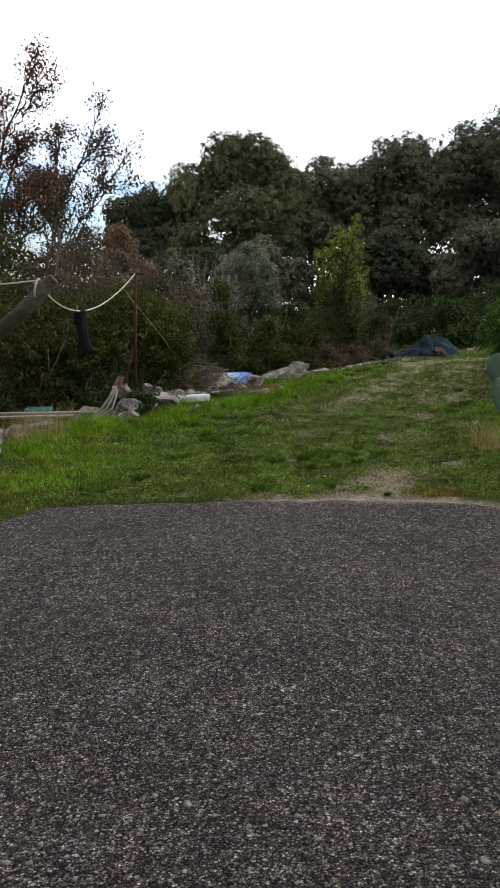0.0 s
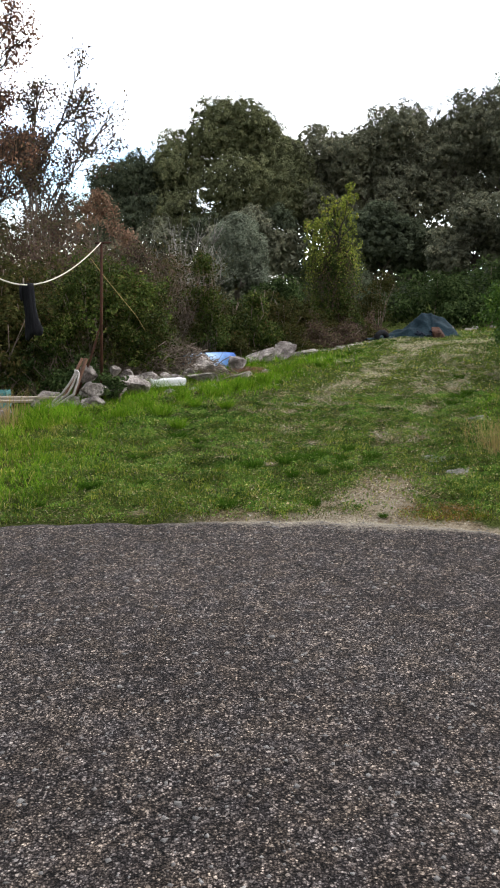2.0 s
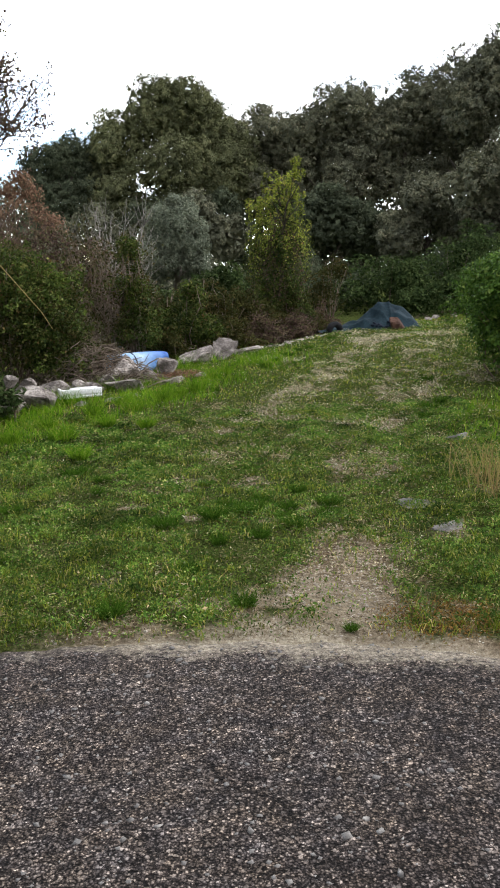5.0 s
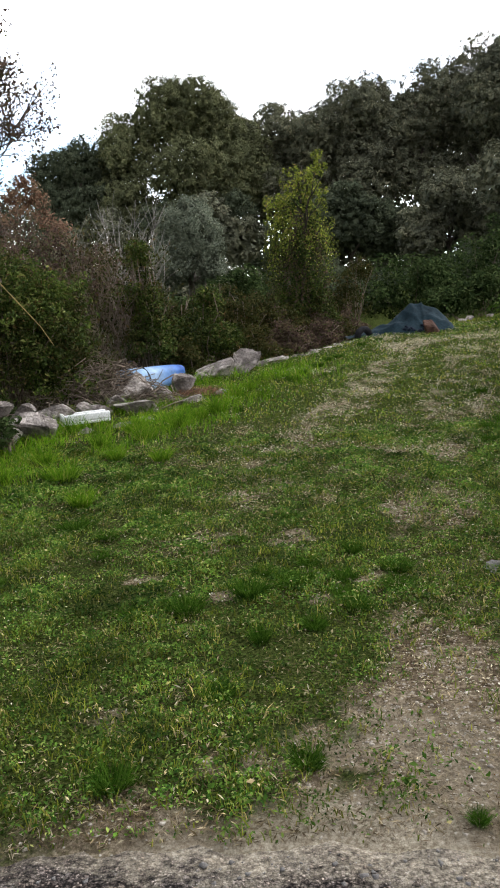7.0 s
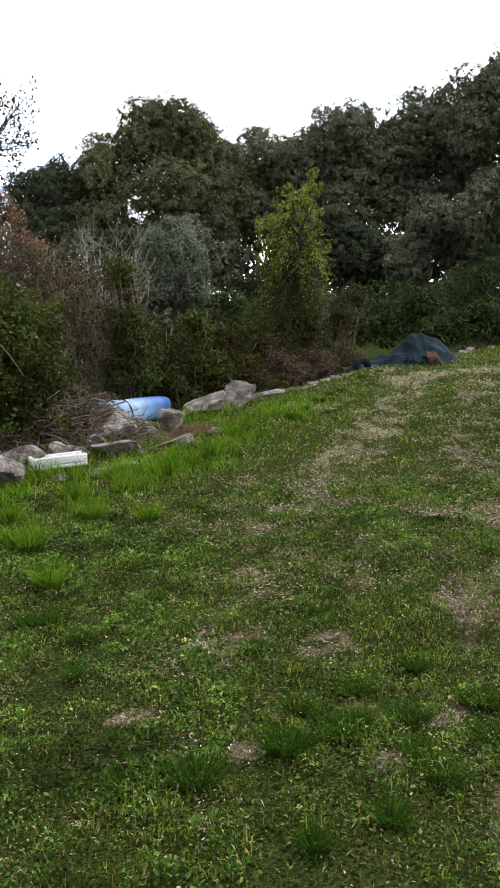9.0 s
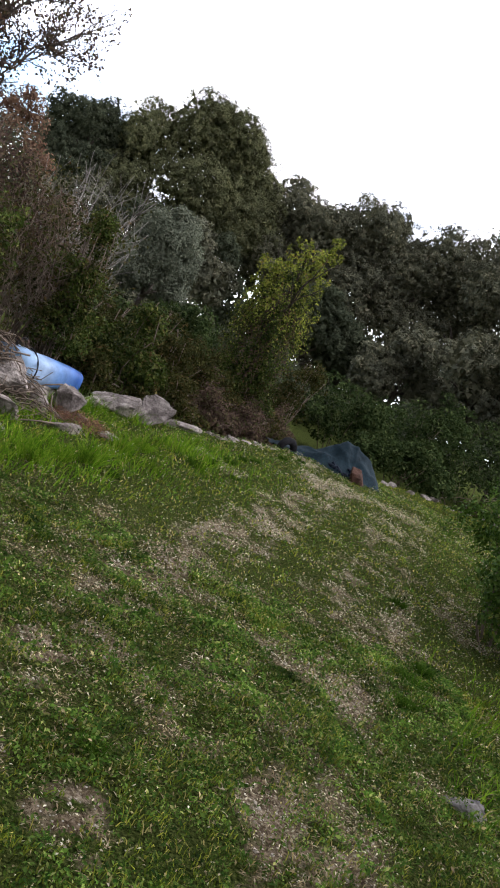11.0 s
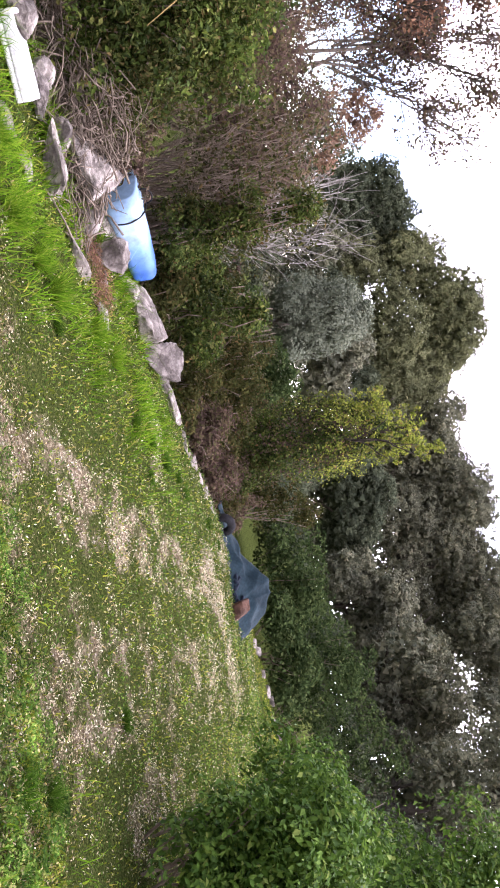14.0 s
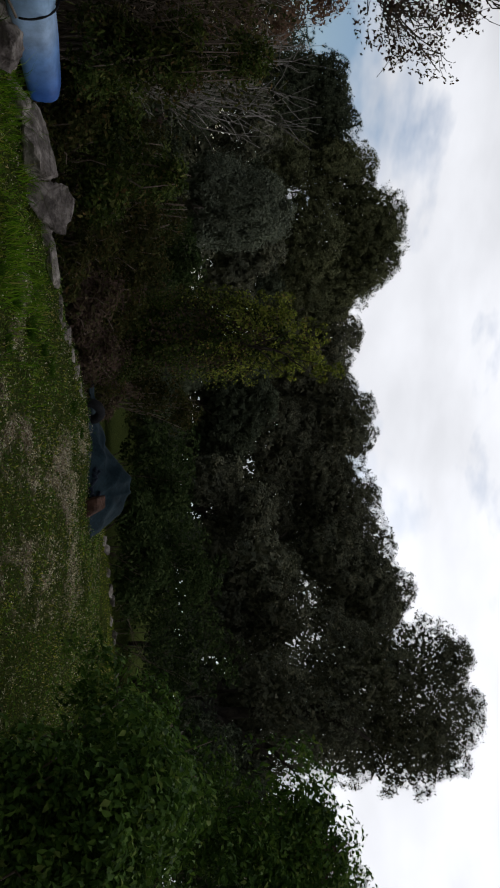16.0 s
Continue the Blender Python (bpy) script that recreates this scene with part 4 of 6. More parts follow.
def gravel():
    rng = np.random.default_rng(5)
    p = scatter(90000, -2.4, 3.2, 6.2, 13.0, lambda x, y: on_grass(x, y) * (0.10 * smooth(0.15, 0.4, bareness(x, y)) + 0.55 * (1 - smooth(0.10, 0.55, y - road_end(x) + 0.2 * waves(x, y, 0.12, 5.0)))), rng)
    a = rng.uniform(0, 6.28, len(p))
    d = np.stack([np.cos(a), np.sin(a), rng.uniform(-0.1, 0.25, len(p))], 1)
    p[:, 2] += 0.004 + 0.01 * rng.random(len(p))
    stuff("straw_litter", leaves(p, np.tile([0, 0, 1.0], (len(p), 1)), 0.030, 0.075, 0.25, 0.1, rng, d * 3), M_LITTER, "dead straw and dry blades lying on the soil", "straw")
    p = scatter(150000, -2.0, 3.4, 6.3, 12.2, lambda x, y: on_grass(x, y) * np.clip(0.12 + 0.45 * waves(x, y, 0.06, 3.0) + 0.14 * smooth(8.0, 9.5, y) + 0.95 * smooth(0.10, 0.45, bareness(x, y)) - 0.75 * smooth(0.55, 0.85, bareness(x, y)), 0.03, 1) * smooth(-2.2, 0.4, x + 0.5), rng)
    a = rng.uniform(0, 6.28, len(p))
    d = np.stack([np.cos(a), np.sin(a), rng.uniform(-0.15, 0.45, len(p))], 1)
    p[:, 2] += 0.008 + 0.03 * rng.random(len(p)) * (1 - smooth(0.2, 0.6, bareness(p[:, 0], p[:, 1])))
    stuff("dead_stalks", leaves(p, np.tile([0, 0, 1.0], (len(p), 1)), 0.019 + 0.011 * rng.random(len(p)) ** 3, 0.16, 0.35, 0.15, rng, d * 3), M_DEAD, "dead beige stalks and leaf bits in the turf", "dead grass")
    p = scatter(120000, -1.5, 4.5, 6.2, 18.5, lambda x, y: on_grass(x, y) * smooth(0.2, 0.8, bareness(x, y)) * (0.45 + 0.4 * (y < 7.8) - 0.45 * (y < 6.6)), rng)
    stuff("gravel", pebble_shapes(p, (0.0035 + 0.008 * rng.random(len(p)) ** 3) * (1 + 0.10 * np.clip(p[:, 1] - 8, 0, 10)), rng), M_PEBBLE, "beige gravel stones in the bare patches", "gravel")
    n = 11000
    x, y = rng.uniform(-2.0, 2.2, n), rng.uniform(1.4, 6.25, n)
    keep = y < road_end(x) - 0.03
    p = np.stack([x[keep], y[keep], np.full(keep.sum(), -0.001) + 0.006 * waves(x[keep], y[keep], 0.9) + 0.003 * waves(x[keep], y[keep], 0.25, 2.0)], 1)
    stuff("chippings", pebble_shapes(p, 0.0035 + 0.008 * rng.random(len(p)) ** 3 + 0.013 * rng.random(len(p)) ** 14, rng, 0.4), M_CHIP, "pale stone chippings set in the asphalt", "chippings")
    def worn(x, y):
        return on_grass(x, y) * np.clip(0.02 + 0.05 * smooth(-0.3, 0.6, x) * smooth(9.0, 10.5, y) + (0.30 + 0.48 * smooth(8.6, 10.0, y)) * smooth(0.22, 0.55, bareness(x, y) + 0.22 * waves(x, y, 0.03, 3.0)), 0, 1)

    p = scatter(400000, -1.6, 7.0, 7.0, 20.5, worn, rng)
    p[:, 2] += 0.006 + 0.03 * rng.random(len(p))
    stuff("pale_litter", leaves(p, np.tile([0, 0, 1.0], (len(p), 1)), 0.012 + 0.0011 * np.clip(p[:, 1] - 8, 0, 10), 0.42, 0.5, 0.15, rng), M_PALE, "bleached dead leaves and grit along the wheel tracks", "litter")
    p = scatter(9000, 1.0, 1.8, 6.1, 6.9, lambda x, y: spot(x, y, 1.42, 6.4, 0.36, 0.28) * (y > road_end(x) + 0.02), rng)
    p[:, 2] += 0.015 * rng.random(len(p))
    stuff("red_moss", leaves(p, np.tile([0, 0, 1.0], (len(p), 1)), 0.013, 0.45, 0.9, 0.15, rng), M_RUST_MOSS, "low red-brown mossy plants by the road edge", "moss")
    p = scatter(900, -2.5, 3.5, 6.4, 14.0, lambda x, y: on_grass(x, y) * 0.5, rng)
    p[:, 2] += 0.025
    stuff("leaf_litter", leaves(p, np.tile([0, 0, 1.0], (len(p), 1)), 0.017, 0.6, 0.35, 0.3, rng), M_LITTER, "small dry brown leaves on the turf", "leaf litter")


lawn()
gravel()


def grass_tufts():
    rng = np.random.default_rng(11)
    kinds = []
    for i in range(4):
        n = 560
        a, r = rng.uniform(0, 6.28, n), 0.062 * rng.random(n) ** 0.7 * (1 + 0.35 * np.sin(np.arange(n) * 0.03 + i))
        p = np.stack([r * np.cos(a), r * np.sin(a), np.zeros(n)], 1)
        v, f = blades(p, rng.uniform(0.05, 0.125, n), np.full(n, 0.0040), np.full(n, 0.8), rng)
        out = unit(np.repeat(p, 5, 0) + 1e-6) * np.clip(v[:, 2:3], 0, 1) * 0.75
        kinds.append(raw_mesh("grass_tuft", v + out, f, M_TUFT))
    spots = [(0.28, 11.1, 0.9), (1.00, 9.8, 0.8), (0.78, 9.28, 0.85), (0.41, 8.96, 0.95), (1.06, 8.68, 1.1), (0.79, 8.52, 1.0), (0.54, 8.4, 1.1), (0.46, 8.12, 1.3), (0.70, 8.2, 1.35), (0.15, 7.98, 1.25), (-0.08, 7.96, 1.1), (0.94, 8.27, 1.15), (0.95, 7.9, 1.2), (1.24, 8.36, 1.1),
             (-0.06, 9.65, 0.8), (-0.37, 9.17, 1.0), (-0.35, 8.76, 0.9), (-0.03, 6.62, 1.3), (0.57, 6.66, 1.0), (0.30, 7.12, 0.9), (0.64, 8.3, 1.0), (1.19, 8.12, 1.2), (0.92, 8.03, 1.1), (0.48, 7.6, 1.0), (0.72, 7.7, 0.9), (-0.34, 10.65, 1.1), (1.01, 6.33, 0.6), (3.2, 13.0, 1.3), (1.3, 14.6, 1.2), (1.8, 14.9, 1.1), (0.56, 12.9, 1.1),
             (-0.6, 9.4, 1.3), (-0.9, 8.5, 1.1), (1.5, 15.0, 1.1), (1.75, 15.5, 1.3), (1.95, 15.9, 1.2), (2.15, 16.3, 1.3), (2.75, 11.3, 1.3), (2.95, 11.6, 1.4), (2.6, 10.9, 1.1), (3.3, 10.6, 1.5), (2.4, 7.0, 1.1), (2.1, 6.6, 0.9), (-1.1, 7.3, 1.1), (-1.4, 6.8, 1.0), (-0.7, 7.4, 0.9), (3.15, 18.2, 1.3), (2.75, 17.6, 1.2)]
    for i, (x, y, s) in enumerate(spots):
        ob = new("grass_tuft", kinds[i % 4])
        ob.matrix_basis = pose(x, y, float(land(x, y)), 0, 0, rng.uniform(0, 360)) @ Matrix.Diagonal((s * rng.uniform(0.5, 0.8), s * rng.uniform(0.45, 0.7), s * rng.uniform(0.4, 0.65), 1))
        tagged(ob, "dark green tuft of coarse grass in the turf", "grass tuft", "grass tufts in the field")
    tall = []
    for i in range(3):
        n = 420
        a, r = rng.uniform(0, 6.28, n), 0.09 * rng.random(n) ** 0.6
        p = np.stack([r * np.cos(a), r * np.sin(a), np.zeros(n)], 1)
        v, f = blades(p, rng.uniform(0.08, 0.27, n), np.full(n, 0.006), np.full(n, 1.4), rng)
        out = unit(np.repeat(p, 5, 0) + 1e-6) * np.clip(v[:, 2:3], 0, 1) * 0.5
        tall.append(raw_mesh("long_grass_tuft", v + out, f, M_LONG))
    for i, (x, y) in enumerate([(-0.9, 10.6), (-0.55, 11.25), (-0.35, 11.9), (-0.05, 12.35), (0.35, 12.95), (-1.4, 10.7), (-1.15, 11.25), (-0.65, 9.95), (-0.15, 11.1), (0.55, 13.7), (-0.75, 11.75), (-1.75, 10.2), (0.15, 12.75), (0.75, 14.2), (-0.5, 12.25)]):
        ob = new("long_grass_tuft", tall[i % 3])
        s = rng.uniform(0.5, 0.95)
        ob.matrix_basis = pose(x, y, float(land(x, y)), 0, 0, rng.uniform(0, 360)) @ Matrix.Diagonal((s, s, s, 1))
        tagged(ob, "long bright green tuft of grass by the stones", "grass tuft", "long tufts by the stones")


grass_tufts()


# ---------------------------------------------------------------- trees of the wood
def oak(place, height, lobes, mat, label, seed, leaves_n=15000, size=0.105, trunk_r=0.22, name="oak_tree", bark=None, clump=0.34, fill=0.3, inner=0.16):
    """A broad evergreen: trunk with limbs, and a crown of leaf clumps over uneven lobes."""
    rng = np.random.default_rng(seed)
    x, y = place
    tree = thing(name, (x, y, float(land(x, y)) - 0.1), label, "tree", "trees of the wood")
    top = (rng.uniform(-0.3, 0.3), rng.uniform(-0.3, 0.3), height * 0.45)
    wood, tips = branching((0, 0, 0), top, trunk_r, 3, rng, 0.5, 0.5, 4)
    part("trunk", wood, bark or M_BARK, tree)
    extra = []
    lobes = [(lx, ly, lz * 1.035, rx, rz) for lx, ly, lz, rx, rz in lobes]
    for lx, ly, lz, rx, rz in lobes:
        extra.append((lx, ly, lz, rx * 0.8, rz * 0.8))
        for k in range(13):
            d = ball(1, rng)[0]
            if d[2] < -0.3:
                d[2] *= -1
            s = rng.uniform(0.24, 0.42)
            f = 1.04 - s
            extra.append((lx + d[0] * rx * f, ly + d[1] * rx * f, lz + d[2] * rz * f, rx * s, 0.5 * (rx + rz) * s))
    extra, base = np.array(extra), np.array(lobes)
    per = 24
    nc = int(leaves_n * 2.15) // per
    area = extra[:, 3] * extra[:, 4]
    which = rng.choice(len(extra), nc, p=area / area.sum())
    d = ball(nc, rng)
    d[:, 2] = np.where(d[:, 2] < -0.5, -d[:, 2], d[:, 2])
    reach = np.stack([extra[which, 3], extra[which, 3], extra[which, 4]], 1)
    c = extra[which, :3] + d * reach * np.where(rng.random(nc) < fill * 0.5, rng.uniform(0.5, 0.9, nc), rng.uniform(0.88, 1.0, nc))[:, None]
    k = np.repeat(np.arange(nc), per)
    e = unit(ball(len(k), rng) + d[k] * 0.5)
    pos = c[k] + e * (clump * 0.62 * rng.uniform(0.4, 1.0, len(k)) * rng.uniform(0.6, 1.2, nc)[k])[:, None]
    outer = leaflets(pos, unit(e * 0.45 + d[k] * 0.9 + np.array([0, 0, 0.3])), size * 0.92, 0.62, 0.38, rng)
    which = rng.integers(0, len(base), int(leaves_n * inner * 1.8))
    q = ball(len(which), rng) * (rng.random(len(which)) ** 0.4 * 0.74)[:, None]
    inside = base[which, :3] + q * np.stack([base[which, 3], base[which, 3], base[which, 4]], 1)
    part("crown", join([outer, leaflets(inside, ball(len(which), rng), size * 2.1, 0.8, 0.8, rng)]), mat, tree, smooth=False)
    return tree


GREEN_OAK = "dark grey-green evergreen oak with a dense rounded crown"
oak((-6.6, 50), 9.7, [(0.40, 0.00, 7.41, 1.68, 2.20), (-1.30, 0.00, 6.79, 1.46, 2.09), (1.50, 0.50, 6.79, 1.68, 2.31), (0.00, -0.50, 5.21, 2.69, 1.98)], M_OAK_BLUE, "dark evergreen oak at the end of the wood", 31, 24000)
oak((-0.7, 50), 12.0, [(0.85, 0.00, 10.0, 2.2, 2.4), (-0.9, 0.1, 9.7, 2.3, 2.3), (2.2, 0.2, 8.5, 2.0, 2.4), (-3.1, 0.30, 8.1, 2.1, 2.4), (3.2, 0.00, 6.9, 2.2, 2.2), (0.2, -1.6, 6.9, 2.6, 2.0), (2.60, -0.80, 6.2, 2.0, 1.8), (-3.2, -0.80, 5.4, 2.2, 2.0), (0.00, -0.80, 4.9, 2.69, 1.6)], M_OAK_OLIVE, "tall olive-green evergreen oak with a domed crown", 32, 64000, 0.09, trunk_r=0.3, inner=0.3)
oak((4.2, 52), 10.4, [(0.2, 0.00, 8.3, 2.9, 2.4), (-2.2, -0.30, 8.0, 2.3, 2.2), (2.2, 0.00, 7.6, 2.3, 2.5), (0.00, -0.80, 5.7, 2.9, 2.0)], M_OAK, GREEN_OAK, 33, 36000)
oak((8.6, 50), 11.3, [(0.20, 0.00, 9.0, 2.7, 2.7), (-2.0, 0.00, 8.0, 2.3, 2.5), (2.1, -0.40, 7.9, 2.4, 2.6), (0.20, -1.00, 5.86, 2.91, 2.31)], M_OAK, GREEN_OAK, 34, 34000)
oak((12.7, 49), 11.8, [(0.00, 0.00, 9.21, 2.46, 2.97), (-1.70, 0.20, 7.65, 2.13, 2.86), (1.70, 0.00, 8.17, 2.13, 2.97), (-0.40, -1.00, 5.42, 2.69, 2.20)], M_OAK, GREEN_OAK, 35, 30000)
oak((16.2, 46), 12.2, [(0.00, 0.00, 10.3, 2.35, 3.08), (-1.60, -0.20, 9.0, 2.02, 2.64), (1.60, 0.30, 10.2, 2.13, 2.97), (0.00, 0.00, 5.86, 2.46, 2.09)], M_OAK, "dark evergreen oak with sky showing through its crown", 36, 32000, fill=0.25, inner=0.2)
oak((19.6, 42.5), 12.6, [(0.00, 0.00, 9.52, 2.58, 3.30), (-1.90, 0.00, 8.06, 2.24, 2.97), (1.70, 0.20, 7.65, 2.02, 3.08), (0.00, 0.00, 5.22, 2.58, 2.09)], M_OAK, "dark evergreen oak with sky showing through its crown", 37, 26000, fill=0.25, inner=0.10)
oak((16.3, 34.5), 12.9, [(0.1, 0, 10.3, 2.3, 2.6), (-2.1, 0, 9.6, 1.7, 2.4), (1.5, 0.2, 10.0, 1.7, 2.5), (-1.5, 0, 7.9, 1.8, 2.3), (1.3, 0.2, 7.9, 1.5, 2.3), (0, -0.5, 6.3, 2.2, 1.9), (-1.0, 0, 5.0, 1.6, 1.4)], M_OAK, "tall dark evergreen oak with a heavy round crown", 38, 44000, 0.08, inner=0.12, trunk_r=0.3)
oak((21.8, 34), 8.6, [(0, 0, 6.0, 1.7, 2.2), (-1.4, 0, 4.6, 1.4, 1.9), (1.6, 0, 5.0, 1.5, 1.9), (0, 0, 3.2, 2.0, 1.5)], M_BRAMBLE, "half-bare brown tree at the edge of the wood", 39, 9000, 0.12, trunk_r=0.16, bark=M_BARK_PALE)
oak((6.3, 54), 10.6, [(0, 0, 8.4, 2.6, 2.2), (-1.8, 0, 7.6, 2.0, 2.2), (1.8, 0, 8.0, 2.1, 2.2), (0, 0, 6.0, 2.6, 2.0)], M_OAK, GREEN_OAK, 46, 15000)
oak((10.7, 53), 11.8, [(0, 0, 9.5, 2.5, 2.3), (-1.8, 0, 8.6, 2.0, 2.2), (1.8, 0, 8.9, 2.1, 2.3), (0, 0, 6.8, 2.6, 2.2)], M_OAK, GREEN_OAK, 47, 15000)
oak((15.4, 50), 13.4, [(0, 0, 10.8, 2.5, 2.4), (-1.8, 0, 9.6, 2.0, 2.3), (1.8, 0, 11.4, 2.1, 2.6), (0, 0, 7.2, 2.6, 2.2)], M_OAK, GREEN_OAK, 48, 15000)
oak((26.0, 36), 10.5, [(0, 0, 7.0, 2.4, 3.0), (-2, 0, 5.6, 1.9, 2.4), (1.8, 0, 5.8, 2.0, 2.5)], M_OAK, GREEN_OAK, 40, 6000)
oak((13.6, 37.5), 8.0, [(0, 0, 5.6, 1.7, 1.7), (1.6, 0.2, 5.0, 1.5, 1.7), (-1.5, 0, 4.8, 1.4, 1.7), (0.3, 0, 3.4, 2.0, 1.5)], M_OAK, GREEN_OAK, 55, 9000, 0.115, trunk_r=0.16)
oak((18.6, 36.0), 7.4, [(0, 0, 5.0, 1.7, 1.7), (1.6, 0.2, 4.4, 1.5, 1.5), (-1.5, 0, 4.2, 1.4, 1.5), (0.3, 0, 3.0, 2.0, 1.3)], M_OAK, GREEN_OAK, 56, 7000, 0.115, trunk_r=0.16)
oak((2.0, 47), 6.6, [(0, 0, 4.6, 1.2, 1.5), (0.9, 0, 3.2, 1.1, 1.4), (-0.9, 0, 3.0, 1.0, 1.3)], M_OAK_BLUE, "thin dark evergreen tree under the tall oaks", 49, 3600, 0.12, trunk_r=0.1, inner=0.1)
oak((-10.8, 56), 7.2, [(0.00, 0.00, 5.44, 2.46, 2.20), (2.20, 0.00, 4.61, 1.90, 1.87), (-2.20, 0.00, 4.82, 2.02, 1.87)], M_OAK_BLUE, "low dark evergreen tree behind the brown trees", 41, 9000)
oak((0.4, 44), 5.6, [(0.00, 0.00, 3.99, 1.68, 1.76), (1.40, 0.00, 3.26, 1.23, 1.43), (-1.50, 0.00, 3.36, 1.46, 1.54)], M_OAK, "small dark evergreen tree under the tall oaks", 42, 12000, 0.13, trunk_r=0.12)
oak((6.6, 42), 5.2, [(0.00, 0.00, 3.78, 1.79, 1.76), (1.60, 0.00, 3.15, 1.57, 1.54), (-1.60, 0.00, 3.26, 1.34, 1.43)], M_OAK_BLUE, "small dark evergreen tree under the tall oaks", 43, 13000, 0.13, trunk_r=0.12)
oak((10.8, 40), 6.3, [(0, 0, 4.3, 1.3, 1.5), (1.4, 0, 3.0, 1.4, 1.5), (-1.3, 0, 2.9, 1.3, 1.5)], M_OAK, "round grey-brown tree under the tall oaks", 44, 13000, 0.11, trunk_r=0.12)
oak((14.4, 41), 6.6, [(0, 0, 4.2, 1.7, 1.9), (1.7, 0, 3.4, 1.5, 1.7), (-1.5, 0, 3.4, 1.4, 1.6)], M_OAK_BLUE, "broad dark evergreen tree under the tall oaks", 45, 14000, 0.13, trunk_r=0.14)


for i, (x, y, s, m) in enumerate([(-8.2, 46, 1.0, M_OAK_BLUE), (-4.6, 45, 1.25, M_OAK), (-2.2, 46, 1.3, M_OAK_BLUE), (4.4, 45.5, 0.88, M_OAK_BLUE), (8.6, 45, 1.05, M_OAK), (16.6, 40, 1.25, M_OAK_BLUE), (19.6, 37, 1.3, M_OAK), (12.6, 44.5, 1.1, M_OAK_BLUE), (18.6, 32.5, 1.2, M_OAK_BLUE), (22.5, 31.5, 1.2, M_OAK)]):
    oak((x, y), 5.0 * s, [(0, 0, 2.9 * s, 1.5 * s, 1.5 * s), (1.5 * s, 0.2, 2.2 * s, 1.3 * s, 1.3 * s), (-1.5 * s, 0, 2.3 * s, 1.3 * s, 1.3 * s), (0, -0.3, 1.3 * s, 1.7 * s, 1.1 * s)], m, "low dark evergreen tree closing the foot of the wood", 140 + i, 6000, 0.125, trunk_r=0.1)


def autumn_tree(place, height, lean, seed, label, kids=5, spread=0.34, leaf_n=5200, r=0.13, leaf=0.10, stems=((0, 1.0),), mat=None, bark=None):
    """A thin deciduous tree: open limbs, twigs, and sparse brown leaves in clusters."""
    rng = np.random.default_rng(seed)
    x, y = place
    tree = thing("autumn_tree", (x, y, float(land(x, y)) - 0.1), label, "tree", "trees of the wood")
    woods, tips = [], []
    for off, k in stems:
        wood, t = branching((off * 0.1, 0, 0), (lean + off, 0.2, height * 0.6 * k), r * k, 4, rng, spread, 0.46, kids, 6, -0.15, 0.018)
        woods.append(wood)
        tips.append(t)
    tips = np.concatenate(tips)
    for a in tips[rng.integers(0, len(tips), 300)]:
        woods.append(tube(curve_points(a, a + unit(ball(1, rng)[0] + np.array([0, 0, 0.3])) * rng.uniform(0.3, 0.8), 0, 3, 0.04, rng), (0.012, 0.010, 0.007), 3, 0, rng))
    part("trunk", join(woods), bark or M_BARK, tree)
    c = tips[rng.integers(0, len(tips), leaf_n // 22)]
    c = c + rng.normal(0, 0.18, c.shape) - np.array([0, 0, 0.15]) * rng.random((len(c), 1))
    p = np.repeat(c, 22, 0) + rng.normal(0, 0.16, (len(c) * 22, 3))
    part("crown", leaves(p, ball(len(p), rng), leaf, 0.6, 1.0, 0.3, rng), mat or M_RUST, tree, smooth=False)
    return tree


autumn_tree((-9.3, 30), 11.8, 0.1, 51, "tall thin tree with sparse rust-brown autumn leaves", leaf_n=16000, r=0.085, leaf=0.11, stems=((0, 1.0), (-0.9, 0.9)))
autumn_tree((-7.6, 30), 9.5, 0.45, 52, "thin forked tree with few brown autumn leaves", 5, 0.42, leaf_n=9000, r=0.075, leaf=0.11, stems=((0, 1.0), (0.5, 0.86)), mat=M_BRAMBLE, bark=M_BARK_PALE)
oak((-4.4, 26.5), 4.6, [(0.05, 0, 4.45, 0.20, 0.22), (0.30, 0, 4.1, 0.18, 0.24), (-0.28, 0, 4.15, 0.20, 0.22), (0.0, 0, 3.85, 0.30, 0.22), (0.46, 0, 3.55, 0.24, 0.22), (-0.5, 0, 3.6, 0.2, 0.2), (0.85, 0, 3.2, 0.3, 0.2)], M_RED_LEAF, "small rust-red autumn tree behind the shrubs", 53, 850, 0.09, 0.04, clump=0.46, fill=0.9, inner=0.03)


